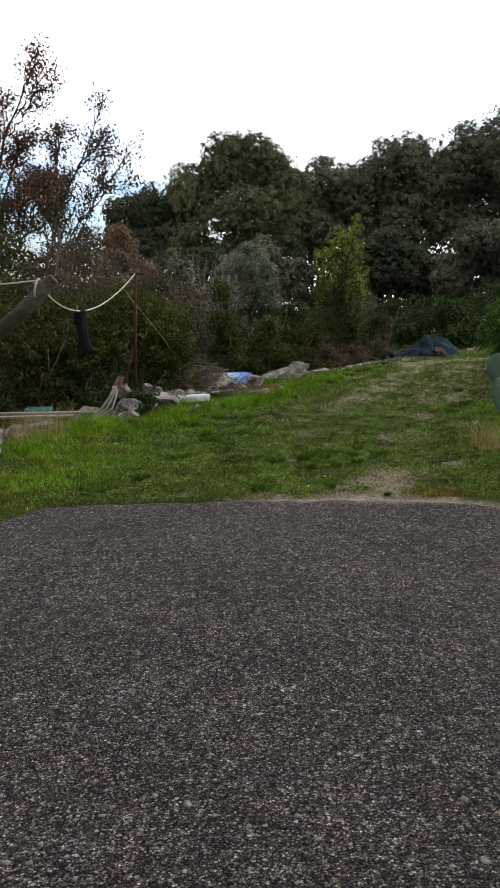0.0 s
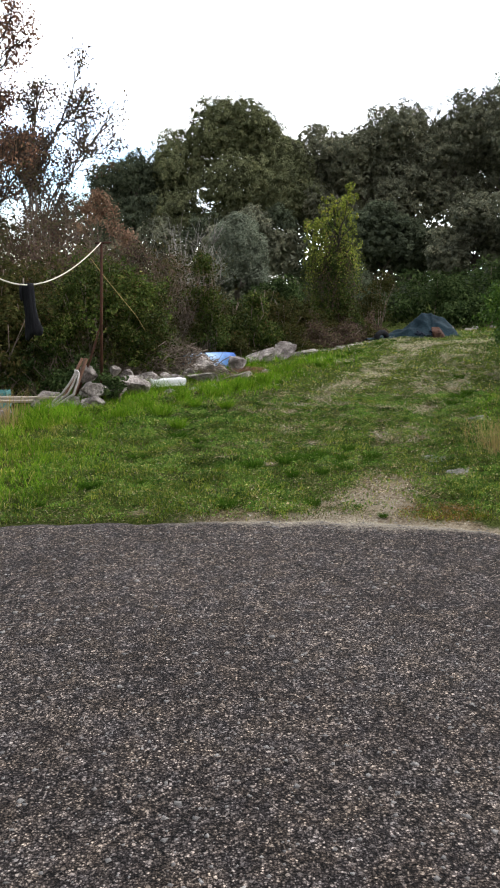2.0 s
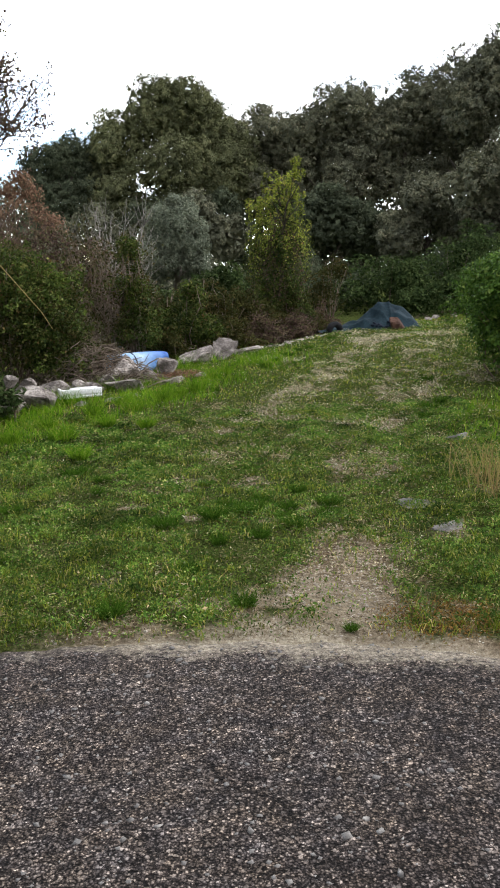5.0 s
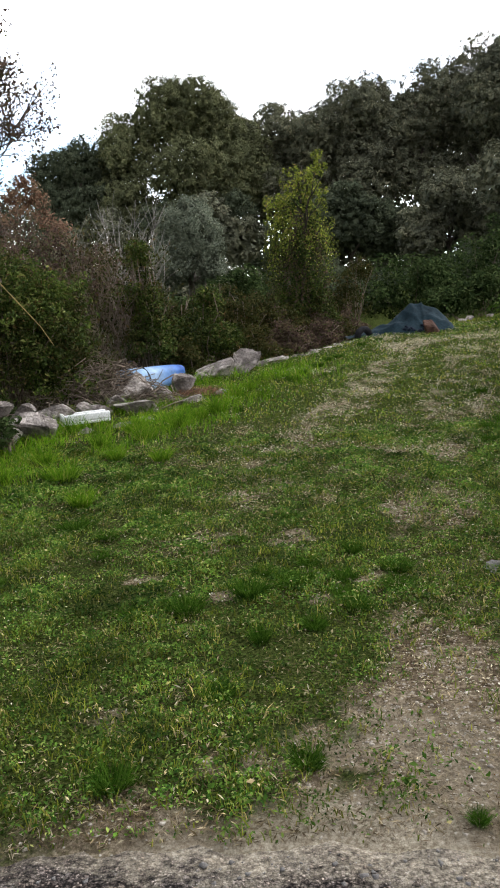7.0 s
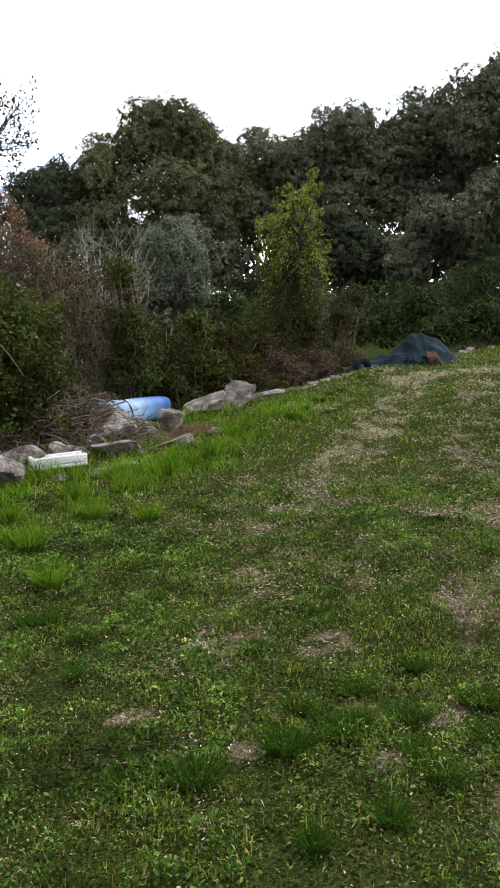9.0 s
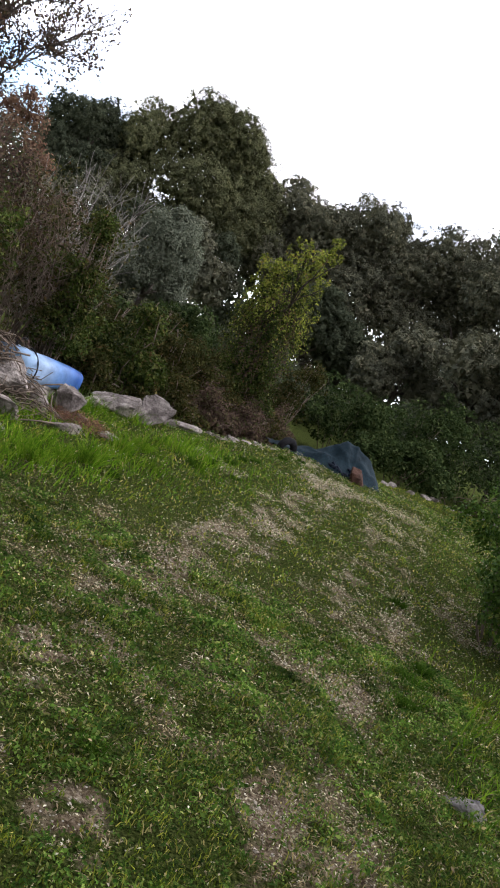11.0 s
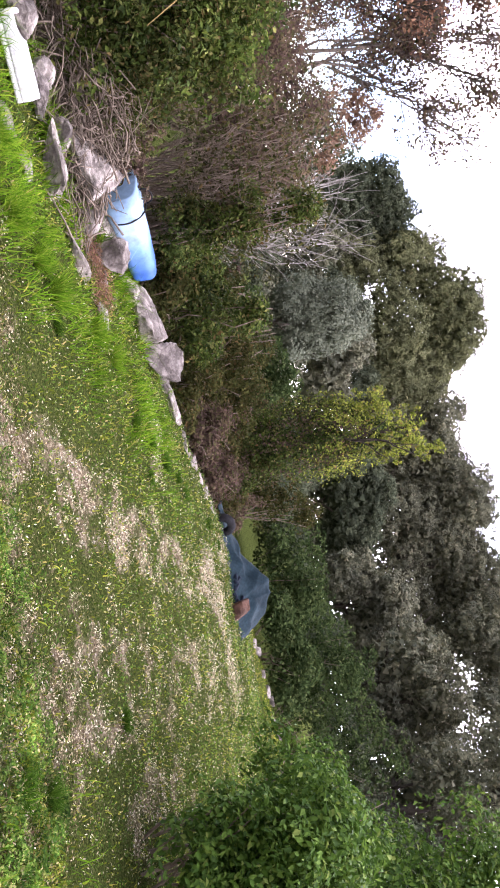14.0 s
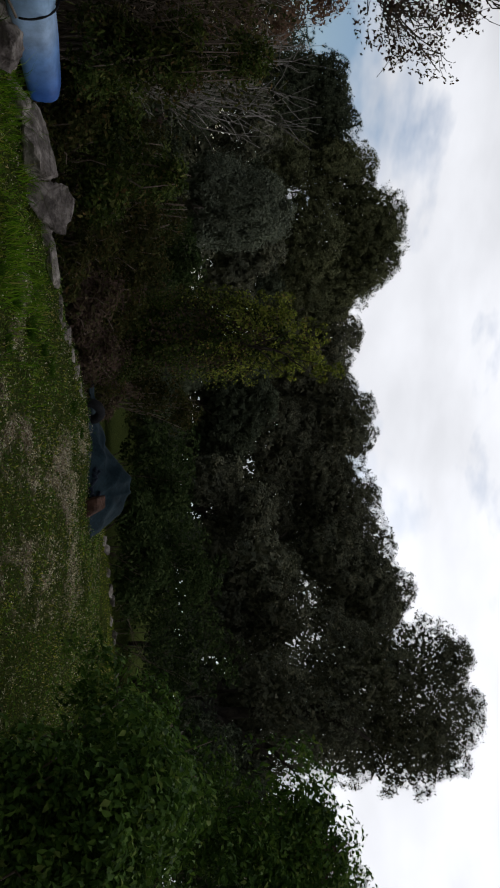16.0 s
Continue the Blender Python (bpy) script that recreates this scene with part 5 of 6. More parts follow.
def shrub(place, lobes, mat, label, seed, count=6000, size=0.07, stems=10, stem_mat=None, name="shrub", clump=0.18, fill=0.35, aspect=0.5, group="shrubs along the wood", stem_r=0.014, ragged=0.25, second=None, spread=0.42, heads=7):
    """A bush: stems fanning from the ground and a crown of leaf clumps."""
    rng = np.random.default_rng(seed)
    x, y = place
    ob = thing(name, (x, y, float(land(x, y)) - 0.04), label, "shrub", group)
    sh = []
    for i in range(stems):
        l = lobes[rng.integers(0, len(lobes))]
        d = ball(1, rng)[0]
        tip = np.array([l[0] + d[0] * l[3] * 0.9, l[1] + d[1] * l[3] * 0.9, l[2] + abs(d[2]) * l[4] * 0.9])
        foot = np.array([tip[0] * 0.25 + rng.normal(0, 0.08), tip[1] * 0.25 + rng.normal(0, 0.08), 0])
        sh.append(tube(curve_points(foot, tip, -0.05, 5, 0.04, rng), np.linspace(stem_r, stem_r * 0.35, 5), 4, 0, rng))
    tagged(part("stem_work", join(sh), stem_mat or M_TWIG, ob), kind="stuff")
    part("crown", clump_crown(uneven(lobes, rng, heads), count, size, aspect, clump, fill, spread, 0.8, ragged, rng, per=20), mat, ob, smooth=False)
    if second:
        part("old_leaves", clump_crown(uneven(lobes, rng, heads), count // 3, size * 0.85, aspect, clump * 1.3, 0.4, 0.8, 0.8, ragged + 0.1, rng, per=16), second, ob, "yellowing and brown leaves", smooth=False)
    return ob


def twig_shrub(place, height, width, mat, label, seed, stems=60, twigs=5, r=0.009, leaf_mat=None, leaf_n=0):
    """A bare bush: stems that fork into fine twigs."""
    rng = np.random.default_rng(seed)
    x, y = place
    ob = thing("bare_shrub", (x, y, float(land(x, y)) - 0.04), label, "shrub", "shrubs along the wood")
    sh, ends = [], []
    for i in range(stems):
        a = rng.uniform(0, 6.28)
        q = width * rng.random() ** 0.6
        foot = np.array([0.3 * q * np.cos(a), 0.3 * q * np.sin(a), 0.0])
        tip = np.array([q * np.cos(a), q * np.sin(a), height * rng.uniform(0.6, 1.0) * (1 - 0.25 * q / width)])
        p = curve_points(foot, tip, -0.06, 6, 0.07, rng)
        sh.append(tube(p, np.linspace(r, r * 0.4, 6), 4, 0, rng))
        for k in range(twigs):
            b = p[rng.integers(2, 6)]
            e = b + unit(unit(tip - foot) + rng.normal(0, 0.5, 3)) * rng.uniform(0.2, 0.65)
            sh.append(tube(curve_points(b, e, 0, 4, 0.015, rng), np.linspace(r * 0.45, r * 0.2, 4), 3, 0, rng))
            ends.append(e)
    tagged(part("stem_work", join(sh), mat, ob), kind="stuff")
    if leaf_mat:
        ends = np.array(ends)
        p = ends[rng.integers(0, len(ends), leaf_n)] + rng.normal(0, 0.1, (leaf_n, 3))
        part("crown", leaves(p, ball(leaf_n, rng), 0.055, 0.5, 0.8, 0.2, rng), leaf_mat, ob, smooth=False)
    return ob


# the olive and the creeper-clad tree
olive = oak((-0.2, 28.2), 4.3, [(0.0, 0, 2.9, 0.98, 1.05), (-0.44, -0.1, 2.3, 0.7, 0.97), (0.40, 0, 2.3, 0.7, 0.97), (0.13, 0, 3.3, 0.66, 0.75)], M_OLIVE, "silvery grey-green olive tree with a round crown", 61, 22000, 0.062, 0.10, name="olive_tree", bark=M_BARK_PALE, clump=0.34)
creeper = thing("creeper_tree", (2.1, 20.4, float(land(2.1, 20.4)) - 0.08), "slim tree overgrown with yellow-green creeper leaves", "tree", "trees of the wood")
creeper.scale = (0.9, 0.9, 0.9)
rng = np.random.default_rng(62)
wood, tips = branching((0, 0, 0), (0.05, 0, 2.6), 0.04, 3, rng, 0.35, 0.5, 4)
part("trunk", wood, M_BARK, creeper)


def hanging_leaves(n, low, high, half, drop, size, rng, taper=0.0):
    """Creeper strands that start over the crown and hang down its sides, with a leaf every few centimetres."""
    out = []
    for _ in range(n):
        z = rng.uniform(low, high)
        r = half * (0.55 + 0.45 * rng.random() ** 0.5) * (1 - taper * smooth(high - 0.9, high + 0.1, z))
        a = rng.uniform(0, 6.28)
        length = drop * rng.uniform(0.4, 1.2)
        m = max(6, int(length / 0.028))
        t = np.linspace(0, 1, m)
        sway = rng.normal(0, 0.10, 2)
        x = r * np.cos(a) * (0.75 + 0.35 * np.sin(t * 2.2)) + sway[0] * t
        y = 0.75 * r * np.sin(a) * (0.75 + 0.35 * np.sin(t * 2.2)) + sway[1] * t
        out.append(np.stack([x, y, z - length * t ** 1.2], 1) + rng.normal(0, 0.035, (m, 3)))
    p = np.concatenate(out)
    p = p[p[:, 2] > 0.1]
    away = unit(p * np.array([1, 1, 0]) + 1e-6)
    return leaves(p, away * 0.8 + np.array([0, 0, 0.5]), size, 0.62, 0.5, 0.2, rng, np.tile([0, 0, -0.9], (len(p), 1)))


part("crown", join([hanging_leaves(150, 2.5, 3.5, 0.74, 0.8, 0.052, rng, 0.45), clump_crown([(-0.1, 0, 3.35, 0.34, 0.25), (0.34, 0, 3.65, 0.24, 0.36), (0.46, 0, 4.0, 0.12, 0.26), (-0.1, 0, 3.75, 0.14, 0.24), (0.1, 0, 3.6, 0.2, 0.2), (-0.5, 0, 3.1, 0.2, 0.3), (0.55, 0, 3.0, 0.16, 0.3)], 2600, 0.052, 0.6, 0.10, 0.2, 0.7, 1.2, 0.5, rng)]), M_YELLOW, creeper, smooth=False)
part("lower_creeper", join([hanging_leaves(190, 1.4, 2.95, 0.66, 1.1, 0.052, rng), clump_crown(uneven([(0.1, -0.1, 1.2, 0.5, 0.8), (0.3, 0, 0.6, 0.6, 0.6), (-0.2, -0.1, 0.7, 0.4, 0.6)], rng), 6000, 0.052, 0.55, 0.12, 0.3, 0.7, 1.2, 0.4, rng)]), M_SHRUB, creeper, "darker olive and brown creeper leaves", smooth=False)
part("dry_creeper", hanging_leaves(150, 1.6, 3.2, 0.66, 0.9, 0.045, rng, 0.3), M_BRAMBLE, creeper, "dry brown and reddish creeper leaves", smooth=False)
# core leaves take a darker green, so the crown's inner shade is in colour
part("shaded_inner_leaves", clump_crown([(0.0, 0, 2.9, 0.40, 0.55), (0.05, 0, 2.0, 0.42, 0.8), (0.1, 0, 1.1, 0.42, 0.7)], 2600, 0.07, 0.6, 0.14, 0.8, 0.9, 1.2, 0.1, rng), M_THICKET, creeper, "inner creeper leaves coloured dark for the shade inside", smooth=False)

# shrubs behind the stones, from the clothes pole to the tarpaulin
shrub((-2.2, 14.3), [(0, 0, 1.3, 0.8, 0.75), (-0.7, -0.1, 0.9, 0.65, 0.75), (0.55, -0.2, 0.85, 0.65, 0.7), (0.0, 0, 1.75, 0.55, 0.45), (0.65, 0.1, 1.25, 0.5, 0.6), (0.75, -0.2, 0.65, 0.5, 0.5)], M_SHRUB, "large broad-leaved green shrub behind the clothes pole", 71, 30000, 0.052, 60, clump=0.13, ragged=0.45, aspect=0.46, fill=0.3, second=M_SHRUB_OLIVE, spread=0.75, heads=13)
shrub((-3.9, 13.8), [(0, 0, 0.8, 0.7, 0.7), (0.5, 0.2, 1.3, 0.6, 0.6), (-0.5, 0.3, 1.4, 0.7, 0.8)], M_SHRUB_OLIVE, "dull olive-brown shrub in the hollow", 72, 7000, 0.07, 14)
shrub((-5.2, 17.0), [(0, 0, 1.6, 1.3, 1.1), (1.2, 0.3, 1.5, 1.0, 1.0), (-1.2, 0, 2.2, 1.2, 1.2)], M_SHRUB_OLIVE, "broad olive-brown shrub beneath the autumn trees", 73, 12000, 0.08, 16)
shrub((-7.4, 20.5), [(0, 0, 2.4, 1.3, 1.5), (1.3, 0.2, 2.0, 1.2, 1.3), (-1.2, 0, 2.6, 1.2, 1.4), (0.5, 0, 3.4, 0.9, 0.9), (0, 0, 1.0, 1.6, 1.0)], M_SHRUB_OLIVE, "tall olive-brown shrub beneath the autumn trees", 84, 16000, 0.075, 20)
shrub((-4.7, 20.5), [(0, 0, 2.1, 1.1, 1.3), (0.9, 0.1, 1.7, 0.9, 1.1), (-0.9, 0, 2.2, 1.0, 1.3), (0.2, 0, 3.2, 0.6, 0.7), (0, 0, 0.8, 1.4, 0.9)], M_BRAMBLE, "tall red-brown shrub with dying leaves", 85, 17000, 0.065, 60)
shrub((-6.4, 22), [(0, 0, 2.3, 1.5, 1.5), (1.7, 0.3, 1.9, 1.2, 1.2), (-1.7, 0, 2.7, 1.4, 1.4), (0.3, 0, 3.2, 0.9, 0.9)], M_SHRUB_OLIVE, "tall olive-green shrub beneath the autumn trees", 74, 12000, 0.09, 16)
shrub((-3.4, 18.6), [(0, 0, 1.9, 1.0, 0.9), (1.0, 0.2, 1.6, 0.8, 0.8), (-1.0, 0, 1.7, 0.9, 0.9), (1.5, 0, 1.1, 0.7, 0.8)], M_BRAMBLE, "tangled red-brown shrub with dying leaves", 75, 9000, 0.07, 30)
shrub((-1.7, 18.2), [(0, 0, 1.7, 0.7, 0.8), (0.5, 0, 1.2, 0.6, 0.7), (-0.5, 0, 2.1, 0.6, 0.6)], M_BRAMBLE, "tangled red-brown shrub with dying leaves", 76, 6000, 0.06, 30)
twig_shrub((-5.4, 22.6), 4.5, 1.4, M_TWIG, "tall thicket of bare brown twigs with dying leaves", 86, 70, 9, 0.012, M_BRAMBLE, 5200)
twig_shrub((-3.9, 22.8), 3.9, 1.0, M_TWIG, "tall thicket of bare brown twigs with dying leaves", 87, 50, 8, 0.011, M_BRAMBLE, 3000)
twig_shrub((-7.2, 22.6), 4.8, 1.4, M_TWIG, "tall thicket of brown twigs with olive leaves", 88, 70, 9, 0.012, M_SHRUB_OLIVE, 6500)
twig_shrub((-1.15, 17.0), 2.5, 0.85, M_TWIG, "bare brown shrub with a tangle of twigs", 77, 56, 6, 0.009, M_SHRUB_OLIVE, 2600)
twig_shrub((-1.25, 19.5), 3.4, 0.95, M_TWIG_GREY, "bare silver-grey shrub with upright twigs", 78, 42, 11, 0.013)
shrub((-0.66, 16.75), [(-0.02, 0, 1.95, 0.24, 0.40), (0.0, 0, 1.4, 0.33, 0.5), (0.05, -0.05, 0.75, 0.42, 0.55)], M_SHRUB, "upright olive-green shrub with yellowing leaves", 79, 7500, 0.05, 24, clump=0.11, second=M_SHRUB_OLIVE, spread=0.7)
shrub((0.1, 17.6), [(-0.1, 0, 0.65, 0.5, 0.5), (-0.45, 0, 0.5, 0.4, 0.45), (0.4, 0, 0.55, 0.4, 0.5), (0.24, 0, 1.25, 0.22, 0.5)], M_SHRUB, "low dark green shrub behind the boulders", 80, 8000, 0.06, 12, clump=0.14)
shrub((1.2, 19.0), [(0, 0, 0.7, 0.5, 0.5), (0.5, 0.2, 0.6, 0.45, 0.45), (-0.4, 0, 0.9, 0.35, 0.5)], M_SHRUB_OLIVE, "low mixed shrub behind the boulders", 81, 4500, 0.06, 12, clump=0.14)
shrub((1.75, 19.4), [(0, 0, 0.45, 0.55, 0.42), (0.6, 0.2, 0.4, 0.5, 0.38), (-0.5, -0.1, 0.35, 0.4, 0.35)], M_BRAMBLE, "low red-brown bramble thicket beyond the stones", 82, 5000, 0.05, 26, name="bramble", clump=0.12)
shrub((3.4, 22.6), [(0, 0, 0.9, 0.5, 0.7), (-0.4, 0, 0.6, 0.45, 0.5), (0.3, 0.3, 1.5, 0.35, 0.5)], M_SHRUB_OLIVE, "loose olive and brown shrub beside the creeper tree", 83, 4200, 0.06, 18, clump=0.14)
for i, (x, y, s, m) in enumerate([(-3.0, 13.9, 1.1, M_THICKET), (-4.0, 13.9, 1.2, M_SHRUB_OLIVE), (-2.4, 13.5, 0.9, M_THICKET), (-4.9, 13.4, 1.4, M_THICKET), (-3.5, 14.6, 1.8, M_SHRUB_OLIVE), (-5.0, 15.2, 2.2, M_SHRUB_OLIVE), (0.95, 17.5, 0.8, M_SHRUB_OLIVE), (0.75, 18.6, 1.2, M_SHRUB_OLIVE), (1.5, 18.2, 0.8, M_BRAMBLE), (-0.2, 17.0, 0.8, M_SHRUB_OLIVE), (-1.5, 15.6, 0.9, M_BRAMBLE), (-0.3, 19.2, 1.4, M_SHRUB_OLIVE), (2.3, 20.3, 1.1, M_SHRUB_OLIVE), (1.6, 21.0, 1.5, M_SHRUB_OLIVE), (3.0, 21.2, 0.8, M_BRAMBLE), (2.2, 18.7, 0.55, M_BRAMBLE), (0.4, 20.8, 1.6, M_SHRUB_OLIVE)]):
    shrub((x, y), [(0, 0, 0.42 * s, 0.5 * s, 0.42 * s), (0.4 * s, 0.1, 0.32 * s, 0.42 * s, 0.36 * s), (-0.4 * s, -0.1, 0.34 * s, 0.42 * s, 0.36 * s), (0.1 * s, 0, 0.75 * s, 0.25 * s, 0.3 * s)], m, "low tangled undergrowth between the stones and the wood", 160 + i, 4200, 0.052, 20, name="undergrowth", clump=0.12)
for i, (x, y, s, m, l) in enumerate([(1.0, 26.5, 1.25, M_THICKET, "dark green thicket under the oaks"), (3.4, 28.0, 1.3, M_OAK_BLUE, "dark blue-green thicket under the oaks"), (6.0, 27.5, 1.25, M_THICKET, "dark green thicket beyond the tarpaulin"), (8.6, 29.0, 1.7, M_THICKET, "dark green thicket beyond the tarpaulin"),
                                     (11.6, 30.5, 2.1, M_THICKET, "tall green thicket at the field's end"), (14.8, 31.5, 2.2, M_OAK_BLUE, "tall blue-green thicket at the field's end"), (17.6, 29.5, 2.2, M_THICKET, "tall green thicket at the field's end"), (7.3, 25.8, 0.85, M_THICKET, "round bright green shrub beyond the field"),
                                     (-2.6, 27.5, 1.3, M_OAK_BLUE, "dark thicket behind the bare shrubs"), (0.2, 36.0, 1.5, M_OAK, "dark thicket under the tall oaks"), (4.2, 36.0, 1.5, M_OAK_BLUE, "dark thicket under the tall oaks"), (13.6, 37.5, 2.1, M_OAK_BLUE, "tall dark thicket beneath the oaks"), (21.5, 29.5, 1.8, M_BRAMBLE, "brown thicket at the field's end"), (9.6, 34.5, 1.6, M_OAK_BLUE, "dark thicket under the tall oaks"), (15.8, 33.2, 1.7, M_THICKET, "dark green thicket round the tall oak's foot"), (18.2, 33.6, 1.6, M_OAK_BLUE, "dark blue-green thicket round the tall oak's foot")]):
    shrub((x, y), [(0, 0, 0.75 * s, 1.0 * s, 0.75 * s), (1.0 * s, 0.2, 0.6 * s, 0.85 * s, 0.6 * s), (-1.0 * s, 0, 0.6 * s, 0.9 * s, 0.65 * s), (0.3 * s, 0, 1.2 * s, 0.6 * s, 0.5 * s)], m, l, 90 + i, 6500, 0.11, 10, name="thicket", clump=0.26)

shrub((-1.66, 11.72), [(0, 0, 0.30, 0.17, 0.12), (0.12, -0.05, 0.24, 0.14, 0.12), (-0.05, -0.1, 0.16, 0.16, 0.12)], M_THICKET, "dark ivy sprawling over the heaped rocks", 113, 900, 0.05, 5, name="ivy", clump=0.06, group="")
# the two glossy bushes beside the track
shrub((4.42, 13.05), [(0, 0, 1.05, 0.85, 0.70), (-0.48, -0.25, 1.15, 0.48, 0.46), (-0.25, -0.3, 0.62, 0.55, 0.52), (0.6, 0.1, 0.95, 0.85, 0.75), (0.1, 0.5, 0.95, 0.8, 0.7), (0.05, -0.1, 0.38, 0.62, 0.40)], M_BUSH, "dense glossy green bush at the edge of the track", 111, 36000, 0.052, 18, name="bush", clump=0.14, group="bushes beside the track", ragged=0.12)
shrub((6.1, 14.9), [(0, 0, 1.6, 1.05, 1.15), (0.1, 0.1, 2.35, 0.7, 0.75), (0.7, 0.2, 2.1, 1.0, 1.0), (-0.4, 0, 0.8, 0.75, 0.8), (1.5, 0, 2.3, 1.1, 1.2), (0.7, -0.3, 0.9, 1.1, 0.9)], M_BUSH, "tall glossy green bush beyond the rounder one", 112, 34000, 0.06, 18, name="bush", clump=0.18, group="bushes beside the track", ragged=0.12)


# ---------------------------------------------------------------- stones
def gz(x, y):
    return float(land(x, y))


def rock_mesh(sx, sy, sz, seed, mat, cuts=10):
    """A broken boulder: a ball cut by planes, then roughened."""
    rng = np.random.default_rng(seed)
    bm = bmesh.new()
    bmesh.ops.create_icosphere(bm, subdivisions=4, radius=1.0)
    n = unit(rng.normal(0, 1, (cuts, 3)))
    d = rng.uniform(0.26, 0.50, cuts)
    for v in bm.verts:
        u = np.array(v.co.normalized())
        q = n @ u
        r = np.min(np.where(q > 0.05, d / np.maximum(q, 0.05), 9.0))
        r = min(r, 1.0)
        u3 = Vector(u)
        r *= 1 + 0.05 * noise.noise(u3 * 2.6 + Vector((seed, 0, 0))) + 0.07 * noise.noise(u3 * 7.0 + Vector((0, seed, 0)))
        v.co = u3 * r
    ends = [(min(v.co[k] for v in bm.verts), max(v.co[k] for v in bm.verts)) for k in range(3)]
    for v in bm.verts:
        q = [(v.co[k] - ends[k][0]) / (ends[k][1] - ends[k][0]) for k in range(3)]
        v.co = ((q[0] - 0.5) * sx, (q[1] - 0.5) * sy, q[2] * sz)
    me = bpy.data.meshes.new("rock")
    bm.to_mesh(me)
    bm.free()
    me.materials.append(mat)
    return me


def rock(x, y, sx, sy, sz, seed, label="weathered pale limestone rock at the edge of the grass", turn=0.0, lift=0.0, sink=0.06, mat=None, name="rock", tilt=0.0, group="rocks along the grass edge"):
    ob = new(name, rock_mesh(sx, sy, sz, seed, mat or M_ROCK))
    ob.matrix_basis = pose(x, y, float(land(x, y)) - sink + lift, tilt, 0, turn)
    return tagged(ob, label, "rock", group)


# x, y, width, depth, height, how high its foot lies, turn
ROCKS = [(-1.86, 11.62, 0.26, 0.24, 0.24, 0.24, 10), (-1.70, 11.40, 0.48, 0.36, 0.20, 0.10, -6), (-2.02, 11.22, 0.27, 0.26, 0.20, -0.08, 30), (-1.72, 11.12, 0.32, 0.28, 0.21, -0.10, 12), (-1.27, 12.0, 0.48, 0.38, 0.32, -0.08, -20), (-1.55, 11.85, 0.16, 0.15, 0.15, 0.28, 50),
         (-1.48, 12.3, 0.28, 0.26, 0.22, 0.10, 20), (-1.22, 12.55, 0.42, 0.30, 0.20, 0.03, 5), (-1.50, 11.72, 0.30, 0.28, 0.30, -0.06, 40), (-1.62, 12.15, 0.40, 0.34, 0.20, -0.08, 70), (-1.88, 11.75, 0.40, 0.34, 0.30, -0.08, 25),
         (-0.42, 13.0, 0.52, 0.30, 0.19, -0.06, 12), (-0.55, 13.55, 0.60, 0.44, 0.40, -0.04, 25), (-0.16, 13.75, 0.24, 0.22, 0.22, -0.04, 60), (0.08, 14.05, 0.30, 0.26, 0.26, -0.03, -15), (-0.80, 12.85, 0.30, 0.22, 0.14, 0.0, 8), (-0.62, 13.15, 0.26, 0.24, 0.22, -0.04, 33), (-0.98, 12.95, 0.24, 0.2, 0.18, -0.02, 80), (-0.85, 12.2, 0.19, 0.15, 0.10, -0.07, 15),
         (0.48, 15.1, 0.62, 0.46, 0.30, -0.05, 18), (0.86, 15.42, 0.46, 0.42, 0.36, -0.05, 40), (0.22, 14.75, 0.30, 0.26, 0.17, -0.07, 22), (1.32, 16.0, 0.48, 0.30, 0.14, -0.06, 30), (1.75, 16.6, 0.30, 0.22, 0.09, -0.05, 28), (2.1, 17.05, 0.36, 0.24, 0.09, -0.05, 40), (2.5, 17.6, 0.26, 0.2, 0.08, -0.05, 45), (1.5, 16.3, 0.16, 0.14, 0.10, -0.05, 10), (1.95, 16.85, 0.15, 0.13, 0.08, -0.05, 70), (2.3, 17.35, 0.18, 0.14, 0.08, -0.05, 20), (2.75, 17.95, 0.2, 0.15, 0.08, -0.05, 50), (1.12, 15.75, 0.2, 0.17, 0.13, -0.05, 35), (0.26, 14.0, 0.22, 0.16, 0.10, -0.05, 0),
         (-0.55, 12.35, 0.32, 0.18, 0.08, -0.05, 25), (-0.28, 12.6, 0.38, 0.20, 0.08, -0.05, 30),
         (-2.95, 9.9, 0.46, 0.40, 0.26, -0.1, 0), (-3.15, 9.35, 0.42, 0.4, 0.26, -0.1, 50), (-2.75, 10.35, 0.36, 0.3, 0.2, -0.1, 20), (-3.3, 10.2, 0.5, 0.4, 0.3, -0.1, 80), (-2.9, 8.6, 0.3, 0.26, 0.14, -0.1, 10), (-2.45, 11.4, 0.32, 0.3, 0.2, -0.1, 65), (-2.85, 11.2, 0.4, 0.3, 0.24, -0.12, 15)]
for i, (x, y, sx, sy, sz, foot, turn) in enumerate(ROCKS):
    x, y = x - 0.12, y + 0.22
    big = sx > 0.45
    ob = rock(x, y, sx, sy, sz, 200 + i, "large pale boulder with a cracked flat top" if big else "angular weathered limestone rock at the edge of the grass", turn=turn)
    ob.location.z = min(gz(x, y), 0.36 * float(smooth(8.0, 20.5, y)) - 0.03) + max(foot, -0.05)
for i in range(16):
    s = i / 15
    x, y = 4.95 + 6.6 * s + 0.1 * math.sin(i * 2.1), 20.72 + 5.3 * s + 0.08 * math.cos(i * 1.7)
    rock(x, y, 0.24 + 0.09 * math.sin(i * 3.3), 0.18, 0.11 + 0.03 * math.cos(i * 2.7), 260 + i, "small pale stone lining the far edge of the field", turn=35 + 10 * math.sin(i), sink=0.04, name="edging_stone", group="stones lining the field")
rock(1.9, 7.75, 0.34, 0.24, 0.07, 301, "flat grey stone slab sunk in the turf", turn=20, sink=0.045, mat=M_SLAB, name="stone_slab", group="slabs in the turf")
